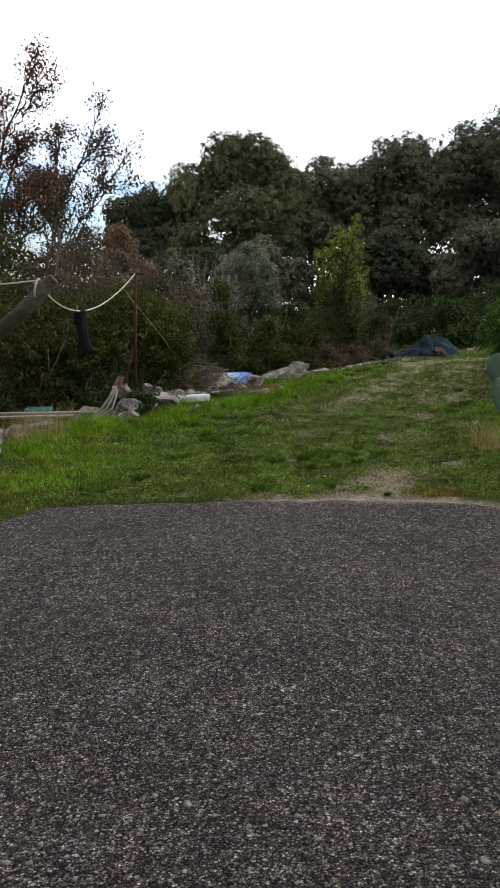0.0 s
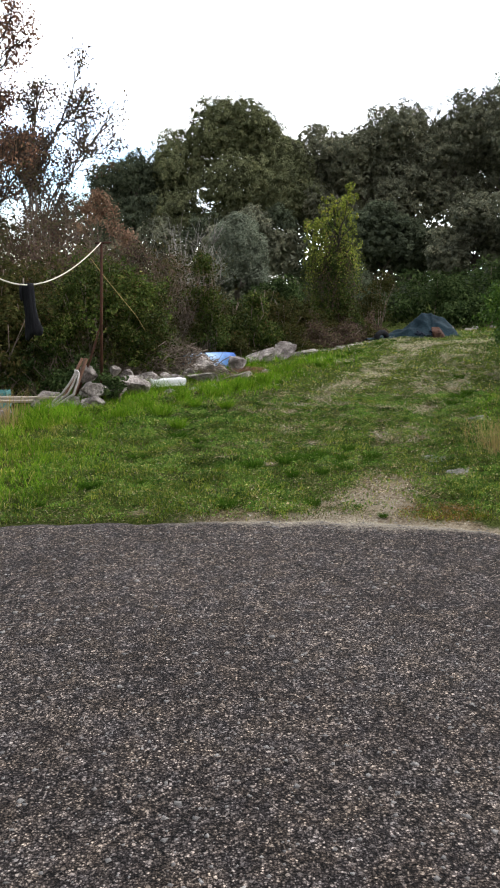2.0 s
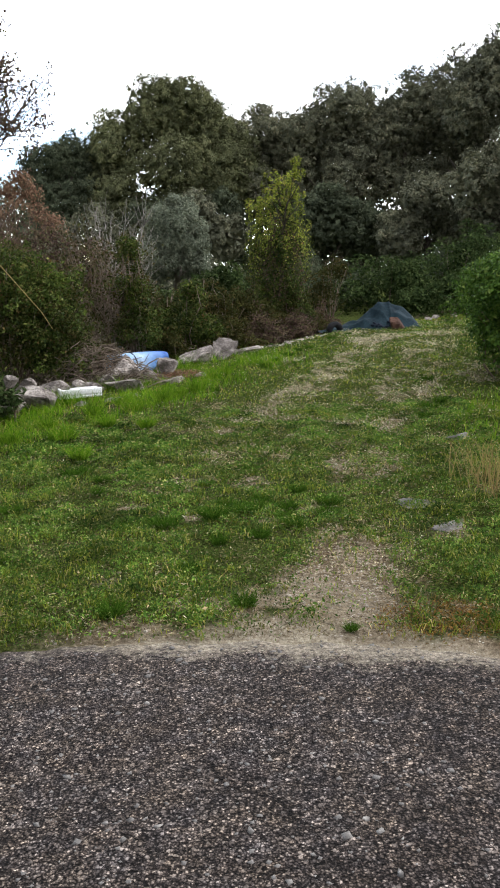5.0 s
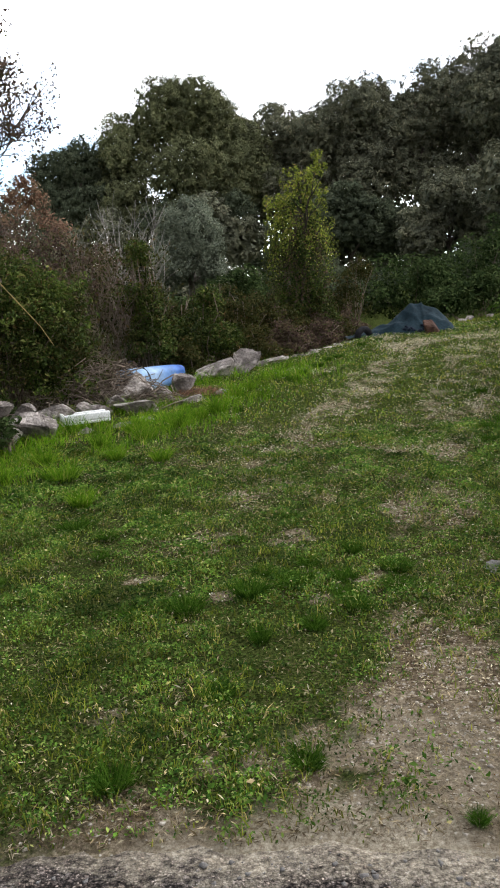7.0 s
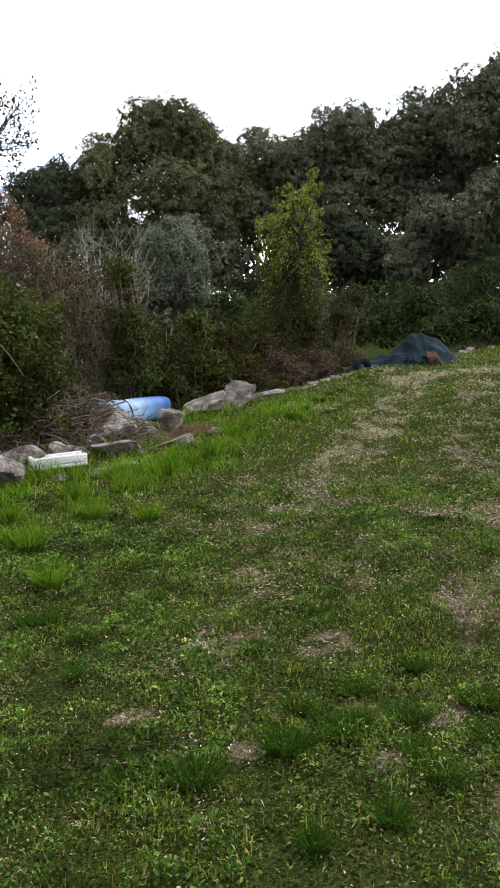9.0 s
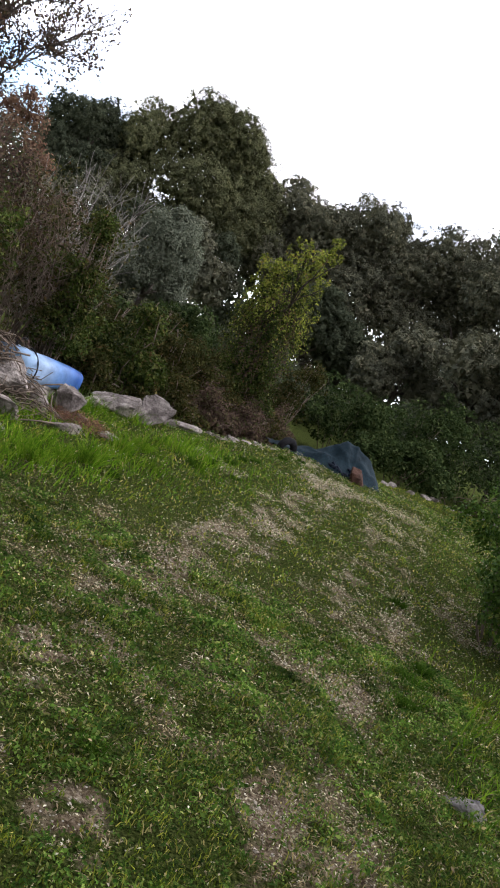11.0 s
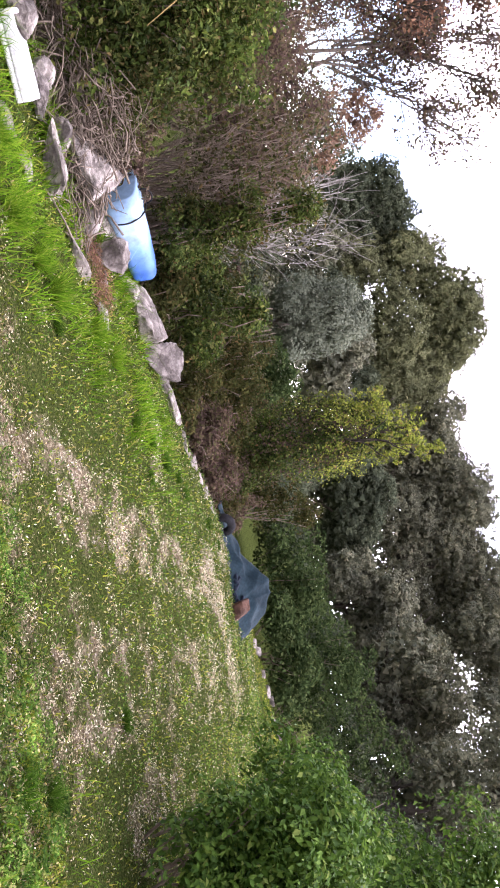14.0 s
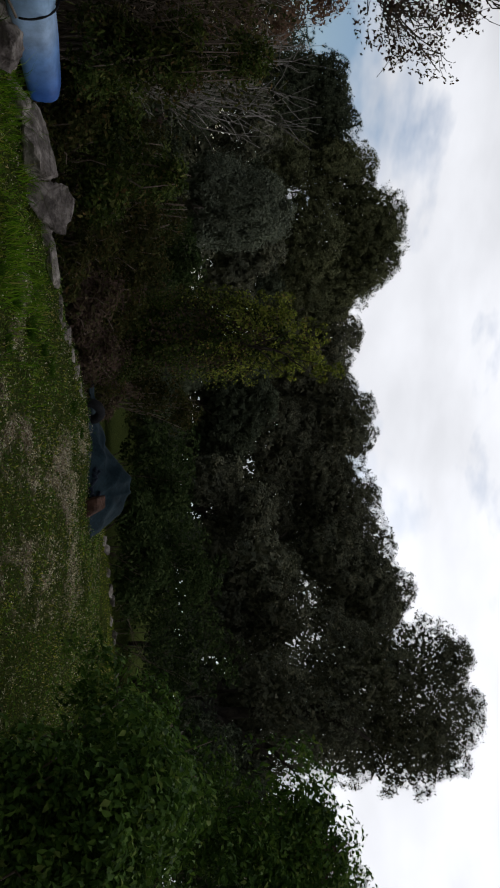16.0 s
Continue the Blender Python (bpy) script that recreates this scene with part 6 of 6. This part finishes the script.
rock(1.8, 8.25, 0.28, 0.2, 0.07, 302, "flat grey stone slab sunk in the turf", turn=-15, sink=0.045, mat=M_SLAB, name="stone_slab", group="slabs in the turf")
rock(2.62, 10.0, 0.22, 0.18, 0.10, 303, "small pale stone in the turf beside the bush", sink=0.04, mat=M_SLAB)


# ---------------------------------------------------------------- rubbish and timber by the stones
def box_bm(sx, sy, sz, bevel=0.01):
    bm = bmesh.new()
    bmesh.ops.create_cube(bm, size=1.0, matrix=Matrix.Diagonal((sx, sy, sz, 1)))
    bmesh.ops.bevel(bm, geom=bm.edges[:], offset=bevel, segments=2, affect="EDGES", profile=0.6)
    return bm


def foam_tray():
    """A broken white foam fish box, shallow and open, lying in the grass."""
    x, y = -1.04, 12.75
    ob = thing("foam_tray", (x, y, float(land(x, y)) + 0.035), "broken white polystyrene tray lying in the grass", "tray", turn=22)
    bm = box_bm(0.50, 0.22, 0.035, 0.012)
    part("tray_floor", bm, M_FOAM, ob)
    for px, py, sx, sy, h in ((0, -0.098, 0.50, 0.03, 0.075), (0, 0.098, 0.50, 0.03, 0.065), (-0.235, 0, 0.03, 0.166, 0.085), (0.235, 0, 0.03, 0.166, 0.05)):
        b = box_bm(sx, sy, h, 0.012)
        bmesh.ops.translate(b, vec=(px, py, h / 2 + 0.016), verts=b.verts)
        part("tray_wall", b, M_FOAM, ob)
    b = box_bm(0.10, 0.10, 0.05, 0.015)
    bmesh.ops.translate(b, vec=(-0.10, 0.02, 0.04), verts=b.verts)
    part("broken_corner", b, M_FOAM, ob)


foam_tray()


def blue_drum():
    """A faded blue plastic drum, cut lengthwise, lying open side down, with a black strap."""
    x, y = -0.57, 16.02
    ob = thing("plastic_drum", (x, y, -0.03), "faded blue plastic drum half lying behind the rocks", "drum", turn=50)
    rings = [(-0.46, 0.22), (-0.455, 0.245), (-0.22, 0.262), (-0.20, 0.238), (0.05, 0.252), (0.36, 0.24), (0.44, 0.225), (0.46, 0.19)]
    bm = bmesh.new()
    prev = None
    for px, r in rings:
        row = []
        for a in np.linspace(0, 2 * math.pi, 33)[:-1]:
            c, h = math.cos(a), math.sin(a)
            c, h = math.copysign(abs(c) ** 0.6, c), math.copysign(abs(h) ** 0.6, h)
            row.append(bm.verts.new((px * 1.22, r * c * (1.0 - 0.35 * (px + 0.46)), r * h * 0.72 * (1.0 - 0.25 * (px + 0.46)) + 0.17)))
        if prev:
            for i in range(32):
                bm.faces.new((prev[i], prev[(i + 1) % 32], row[(i + 1) % 32], row[i]))
        else:
            bm.faces.new(row)
        prev = row
    bm.faces.new(prev[::-1])
    part("drum_body", bm, M_BLUE, ob)
    a = np.linspace(-0.3, math.pi + 0.3, 24)
    part("strap", tube(np.stack([-0.26 + 0.05 * np.cos(a), 0.275 * np.cos(a), 0.17 + 0.20 * np.sin(a)], 1), 0.009, 6), M_BLACK, ob, "thin black strap")
    b = np.linspace(0, 2 * math.pi, 25)
    part("hoop", tube(np.stack([-0.36 + 0.10 * np.cos(b), 0.04 + 0.02 * np.cos(b), 0.38 + 0.07 * np.sin(b)], 1), 0.008, 6), M_BLACK, ob, "loose black hoop")


blue_drum()
rock(-0.57, 16.02, 0.8, 0.5, 0.16 - gz(-0.57, 16.02), 318, "flat stone under the blue drum", turn=50, sink=0.05)


def log_piece(x, y, z, length, r, turn, pitch, seed, label, name="log", r2=None, mat=None, end_mat=None):
    rng = np.random.default_rng(seed)
    ob = thing(name, (x, y, z), label, "log")
    d = np.array([math.cos(radians(turn)) * math.cos(radians(pitch)), math.sin(radians(turn)) * math.cos(radians(pitch)), math.sin(radians(pitch))])
    p = curve_points((0, 0, 0), d * length, 0, 8, 0.012, rng)
    part("bark", tube(p, np.linspace(r, r2 or r * 0.85, 8), 14, 0.07, rng), mat or M_LOG, ob)
    end = tube(np.stack([p[-1] - d * 0.002, p[-1] + d * 0.012]), (r2 or r * 0.85) * 0.86, 14, 0.04, rng)
    part("cut_end", end, end_mat or M_PLANK, ob, "rough sawn end grain")
    return ob


log_piece(-0.82, 13.95, gz(-0.82, 13.95) + 0.10, 0.38, 0.10, 200, 6, 402, "grey weathered log under the brushwood")
log_piece(-4.3, 7.25, -0.18, 3.25, 0.105, -3.5, 37.6, 403, "thick leaning tree trunk sawn off at its top", "leaning_trunk", 0.06, M_BARK, M_BARK)


def brushwood():
    """A heap of dead sticks behind the stones."""
    rng = np.random.default_rng(405)
    x, y = -0.95, 13.85
    ob = thing("brushwood_heap", (x, y, gz(x, y)), "heap of dead brown sticks piled behind the rocks", "brushwood")
    sh = []
    for i in range(620):
        a = rng.uniform(0, 6.28)
        c = np.array([rng.normal(0, 0.42), rng.normal(0, 0.28), 0.0])
        c[2] = 0.06 + 0.58 * math.exp(-(c[0] / 0.5) ** 2 - (c[1] / 0.35) ** 2) * rng.random()
        d = np.array([math.cos(a), math.sin(a) * 0.8, rng.normal(0, 0.35)]) * rng.uniform(0.15, 0.5)
        sh.append(tube(curve_points(c - d * 0.6, c + d * 0.6, -0.04, 5, 0.02, rng), np.linspace(0.006, 0.0025, 5) * rng.uniform(0.5, 1.5), 4, 0, rng))
    for s in sh[:90]:
        part("stick", s, M_BRUSH, ob)
    tagged(part("brushwood", join(sh[90:]), M_BRUSH, ob), kind="stuff")


brushwood()


def plank(x, y, z, sx, sy, sz, turn, tilt, label, mat, name="plank"):
    ob = new(name)
    bpy.data.objects.remove(ob)
    bm = box_bm(sx, sy, sz, min(sz, sy) * 0.18)
    ob = part(name, bm, mat)
    ob.matrix_basis = pose(x, y, z, 0, tilt, turn)
    return tagged(ob, label, "plank", "loose planks")


rock(0.06, 13.55, 0.46, 0.17, 0.11, 315, "long pale flat stone at the edge of the grass", turn=40, sink=0.03)
rock(0.42, 14.05, 0.34, 0.15, 0.09, 316, "long pale flat stone at the edge of the grass", turn=55, sink=0.03)
rng = np.random.default_rng(431)
p = scatter(14000, -0.5, 0.7, 13.4, 14.7, lambda x, y: spot(x, y, 0.12, 14.02, 0.42, 0.40), rng)
p[:, 2] += 0.01 + 0.05 * rng.random(len(p))
stuff("needle_litter", leaves(p, np.tile([0, 0, 1.0], (len(p), 1)), 0.035, 0.16, 0.5, 0.1, rng), M_RUST, "red-brown leaf litter between the stones", "litter")
plank(-3.0, 11.6, gz(-3.0, 11.6) + 0.30, 1.7, 0.09, 0.035, 2, 1, "weathered grey board lying over the stones", M_PLANK)
plank(-3.1, 11.9, gz(-3.1, 11.9) + 0.34, 1.9, 0.12, 0.035, -3, 0, "weathered grey board lying over the stones", M_PLANK)
plank(-2.12, 11.50, gz(-2.12, 11.50) + 0.33, 0.62, 0.075, 0.03, 20, -62, "short red-brown board leaning on the stones", M_RED_PLANK)
plank(-2.05, 11.56, gz(-2.05, 11.56) + 0.32, 0.60, 0.07, 0.03, 32, -66, "short red-brown board leaning on the stones", M_RED_PLANK)
rock(-3.6, 11.75, 0.4, 0.34, 0.30, 311, "rough stone holding up the boards")
rock(-2.5, 11.75, 0.36, 0.34, 0.30, 312, "rough stone holding up the boards")


def crate():
    x, y = -3.42, 12.45
    ob = thing("crate", (x, y, -0.125), "faded teal plastic crate in the hollow", "crate", turn=5)
    for pz in (0.05, 0.13, 0.21):
        for px, py, sx, sy in ((0, -0.13, 0.38, 0.015), (0, 0.13, 0.38, 0.015), (-0.182, 0, 0.015, 0.245), (0.182, 0, 0.015, 0.245)):
            b = box_bm(sx, sy, 0.062, 0.004)
            bmesh.ops.translate(b, vec=(px, py, pz), verts=b.verts)
            part("slat", b, M_TEAL, ob)
    for px in (-0.18, 0.18):
        for py in (-0.128, 0.128):
            b = box_bm(0.024, 0.024, 0.25, 0.004)
            bmesh.ops.translate(b, vec=(px, py, 0.125), verts=b.verts)
            part("corner_post", b, M_TEAL, ob)


crate()
rock(-3.42, 12.45, 0.56, 0.5, 0.055 - 0.125 - gz(-3.42, 12.45), 317, "flat stone under the teal crate", sink=0.05)


def bent_pipes():
    """Two pale bent pipes leaning over the corner of the stones."""
    rng = np.random.default_rng(410)
    x, y = -2.35, 11.2
    for k in range(3):
        ob = thing("bent_pipe", (x + 0.05 * k, y - 0.03 * k, gz(x, y)), "pale weathered bent pipe leaning against the stones", "pipe", "bent pipes by the stones")
        p = np.array([(-0.12, 0, 0.02), (0.02, 0, 0.10), (0.16 + 0.03 * k, 0, 0.22), (0.27, 0.02, 0.36), (0.33 - 0.02 * k, 0.05, 0.47), (0.32 - 0.03 * k, 0.1, 0.50)])
        part("pipe", tube(p, 0.013, 8, 0.04, rng), M_PIPE, ob)


bent_pipes()


# ---------------------------------------------------------------- the clothes line
def clothes_line():
    ob = thing("clothes_pole", (-1.82, 11.85, gz(-1.82, 11.85) - 0.05), "rusty iron clothes pole with a short cross arm", "pole")
    h = 2.08 - gz(-1.82, 11.85) + 0.05
    part("post", tube(np.array([(0, 0, 0), (0.05, -0.01, h * 0.5), (0.115, -0.03, h)]), (0.021, 0.019, 0.017), 10, 0.02), M_IRON, ob)
    part("cross_arm", tube(np.array([(0.03, -0.03, h - 0.02), (0.24, -0.03, h - 0.015)]), 0.013, 8), M_IRON, ob)
    part("brace", tube(np.array([(-0.34, -0.05, 0.10), (-0.12, -0.02, 0.6), (0.04, 0, 1.05)]), (0.016, 0.015, 0.012), 8), M_IRON, ob)
    rope = thing("clothes_rope", (0, 0, 0), "sagging pale rope tied from pole to trunk", "rope")
    a, b, c = np.array((-1.71, 11.82, 2.07)), np.array((-1.86, 7.05, 1.80)), np.array((-4.4, 6.6, 1.70))
    low = np.array((-1.90, 8.9, 1.545))
    s = np.linspace(0, 1, 21)[:, None]
    k = 0.58
    pull = (low - (1 - k) ** 2 * a - k ** 2 * b) / (2 * k * (1 - k))
    first = a * (1 - s) ** 2 + 2 * s * (1 - s) * pull + s ** 2 * b
    part("hanging_rope", tube(first, 0.007, 6), M_ROPE, rope)
    part("rope_tail", tube(curve_points(b, c, 0.03, 8), 0.007, 6), M_ROPE, rope)
    u = np.linspace(0, 2 * math.pi, 17)
    part("knot", tube(np.stack([b[0] + 0.02 * np.sin(u), b[1] + 0.078 * np.cos(u), b[2] - 0.065 + 0.078 * np.sin(u)], 1), 0.010, 6), M_ROPE, rope, "rope wound round the trunk")
    return first


LINE = clothes_line()


def tights():
    """Black cloth over the rope, two hanging legs that widen at the foot."""
    top = LINE[12] * 0.7 + LINE[11] * 0.3
    ob = thing("black_tights", tuple(top), "black cloth tights hung over the rope", "clothing")
    bm = bmesh.new()
    prev = None
    for k, (z, w, off, d) in enumerate([(0.012, 0.055, 0.0, 0.014), (-0.02, 0.058, 0.0, 0.02), (-0.10, 0.057, 0.003, 0.022), (-0.20, 0.052, 0.010, 0.02), (-0.30, 0.058, 0.020, 0.022), (-0.37, 0.072, 0.028, 0.026), (-0.43, 0.086, 0.034, 0.024), (-0.465, 0.080, 0.030, 0.016), (-0.475, 0.05, 0.02, 0.008)]):
        row = []
        for a in np.linspace(0, 2 * math.pi, 25)[:-1]:
            fold = 1 + 0.22 * math.sin(4 * a + k * 0.3)
            row.append(bm.verts.new((off + w * math.cos(a) + 0.006 * math.sin(9 * a), d * fold * math.sin(a), z + 0.006 * math.sin(3 * a + k) - (0.022 * math.cos(2 * a + 0.6) - 0.026 * math.cos(a)) * max(0, k - 4) / 4)))
        if prev:
            for q in range(24):
                bm.faces.new((prev[q], prev[(q + 1) % 24], row[(q + 1) % 24], row[q]))
        else:
            bm.faces.new(row)
        prev = row
    bm.faces.new(prev[::-1])
    part("cloth", bm, M_CLOTH, ob)
    part("waistband", tube(np.array([(-0.058, -0.004, 0.012), (-0.064, -0.006, -0.05), (-0.066, -0.004, -0.12), (-0.060, 0, -0.15)]), (0.010, 0.014, 0.013, 0.006), 8, 0.1), M_CLOTH, ob)
    part("peg", tube(np.array([(-0.035, -0.004, -0.025), (-0.033, -0.004, 0.03), (-0.030, -0.003, 0.062)]), (0.006, 0.008, 0.005), 6), M_PLANK, ob, "small wooden clothes peg")


tights()


# ---------------------------------------------------------------- the covered heap at the end of the field
def covered_heap():
    x0, y0 = 3.82, 19.4
    ob = thing("covered_heap", (x0, y0, 0.20), "dark blue-grey tarpaulin draped over a low heap", "tarpaulin", turn=16)
    rng = np.random.default_rng(420)
    nx, ny = 90, 40
    U, V = np.meshgrid(np.linspace(-0.95, 0.92, nx), np.linspace(-0.62, 0.62, ny))
    ridge = np.interp(U, [-0.95, -0.85, -0.55, -0.3, 0.0, 0.12, 0.2, 0.45, 0.75, 0.86, 0.92], [0.05, 0.09, 0.16, 0.26, 0.42, 0.54, 0.60, 0.55, 0.45, 0.36, 0.05])
    cross = np.interp(np.abs(V), [0, 0.15, 0.32, 0.5, 0.62], [1.0, 0.74, 0.45, 0.19, 0.0])
    crease = np.abs(np.mod(2.6 * U - 1.7 * V + 0.3, 1.0) - 0.5) + 0.7 * np.abs(np.mod(1.5 * U + 2.9 * V, 1.0) - 0.5)
    fold = np.exp(-22 * np.abs(U + 0.55 * V - 0.02)) + np.exp(-22 * np.abs(U - 0.35 * V - 0.42)) + np.exp(-20 * np.abs(U + 0.9 * V + 0.42)) + np.exp(-26 * np.abs(V + 0.22 + 0.12 * U))
    Z = ridge * cross + 0.12 * (crease - 0.42) * cross * (1.15 - cross) * 2 + 0.045 * fold * np.sqrt(cross) + 0.012 * waves(U, V * 0.6, 0.07, 3.0) * cross
    Vx = V + 0.03 * np.sin(7 * U)
    v = np.stack([U.ravel(), Vx.ravel(), Z.ravel() + 0.02], 1)
    low = v - np.array([0, 0, 0.012])
    i = (np.arange(ny - 1)[:, None] * nx + np.arange(nx - 1)[None, :]).ravel()
    f = np.stack([i, i + 1, i + nx + 1, i + nx], 1)
    part("sheet", (np.concatenate([v, low]), np.concatenate([f, f[:, ::-1] + len(v)])), M_TARP, ob, smooth=False)
    rolls = []
    for k in range(7):
        u0, v0 = -0.08 + 0.07 * k, -0.40 - 0.05 * (k % 3)
        p = curve_points((u0 - 0.10, v0 + 0.10, 0.20 + 0.03 * (k % 2)), (u0 + 0.10, v0 - 0.08, 0.13), 0.05, 8, 0.025, rng)
        rolls.append(tube(p, 0.034 * np.sin(np.linspace(0.35, 2.8, 8)) + 0.006, 8, 0.2, rng))
    part("bunched_edge", join(rolls), M_DARK_TARP, ob, "dark bunched-up edge of the sheet")
    a = np.linspace(0, 2 * math.pi, 19)
    part("tyre", tube(np.stack([-0.88 + 0.14 * np.cos(a), -0.20 + 0.05 * np.cos(a), 0.10 + 0.12 * np.sin(a)], 1), 0.06, 10), M_BLACK, ob, "black tyre under the end of the sheet")
    stump = rock_mesh(0.44, 0.24, 0.34, 421, M_BROWN, 8)
    timber = part("timber", stump, M_BROWN, ob, "short red-brown timber against the sheet")
    timber.matrix_basis = pose(0.27, -0.60, -0.02, 0, 0, 10)


covered_heap()


# ---------------------------------------------------------------- the prickly pear by the road
def pad(parent, base, length, width, thick, turn, tilt, roll):
    bm = bmesh.new()
    bmesh.ops.create_uvsphere(bm, u_segments=24, v_segments=16, radius=1.0)
    for v in bm.verts:
        s = (v.co.z + 1) / 2
        w = 0.62 + 0.5 * s - 0.12 * s * s
        bulge = 1 + 0.05 * noise.noise(v.co * 2.0 + Vector((turn, 0, 0)))
        v.co = Vector((v.co.x * width / 2 * w * bulge, v.co.y * thick / 2, (v.co.z + 1) / 2 * length))
    bmesh.ops.transform(bm, matrix=Matrix.Translation(base) @ pose(0, 0, 0, tilt, roll, turn), verts=bm.verts)
    return part("pad", bm, M_CACTUS, parent)


def prickly_pear():
    x, y = 2.42, 7.72
    ob = thing("prickly_pear", (x, y, gz(x, y)), "prickly pear cactus with large grey-green pads", "cactus")
    part("stem", tube(np.array([(0.06, 0, -0.04), (0.04, 0.0, 0.15), (-0.02, 0, 0.32), (0.0, 0, 0.45)]), (0.085, 0.075, 0.07, 0.05), 12, 0.06), M_BARK, ob, "brown woody stem")
    pad(ob, (-0.08, -0.03, 0.46), 0.36, 0.24, 0.035, 15, 4, -12)
    pad(ob, (-0.04, 0.05, 0.70), 0.34, 0.32, 0.035, -20, -6, -16)
    pad(ob, (0.06, 0.0, 0.46), 0.38, 0.27, 0.04, 35, 8, 14)
    pad(ob, (0.14, 0.06, 0.76), 0.34, 0.25, 0.035, -10, -5, 20)
    pad(ob, (0.22, -0.04, 0.38), 0.36, 0.26, 0.04, 50, 4, 34)
    pad(ob, (0.02, 0.03, 0.30), 0.18, 0.14, 0.035, 80, -12, -25)


prickly_pear()


# ---------------------------------------------------------------- a dead stalk in the large shrub
def dry_stalk():
    ob = thing("dry_stalk", (-1.54, 13.5, 1.08), "long pale dry stalk leaning across the green shrub", "stalk")
    part("stem", tube(np.array([(0.12, 0.02, -0.22), (0.0, 0, 0), (-0.22, -0.06, 0.30), (-0.42, -0.1, 0.57), (-0.62, -0.12, 0.86)]), (0.004, 0.005, 0.006, 0.006, 0.004), 5), M_STRAW, ob)


dry_stalk()
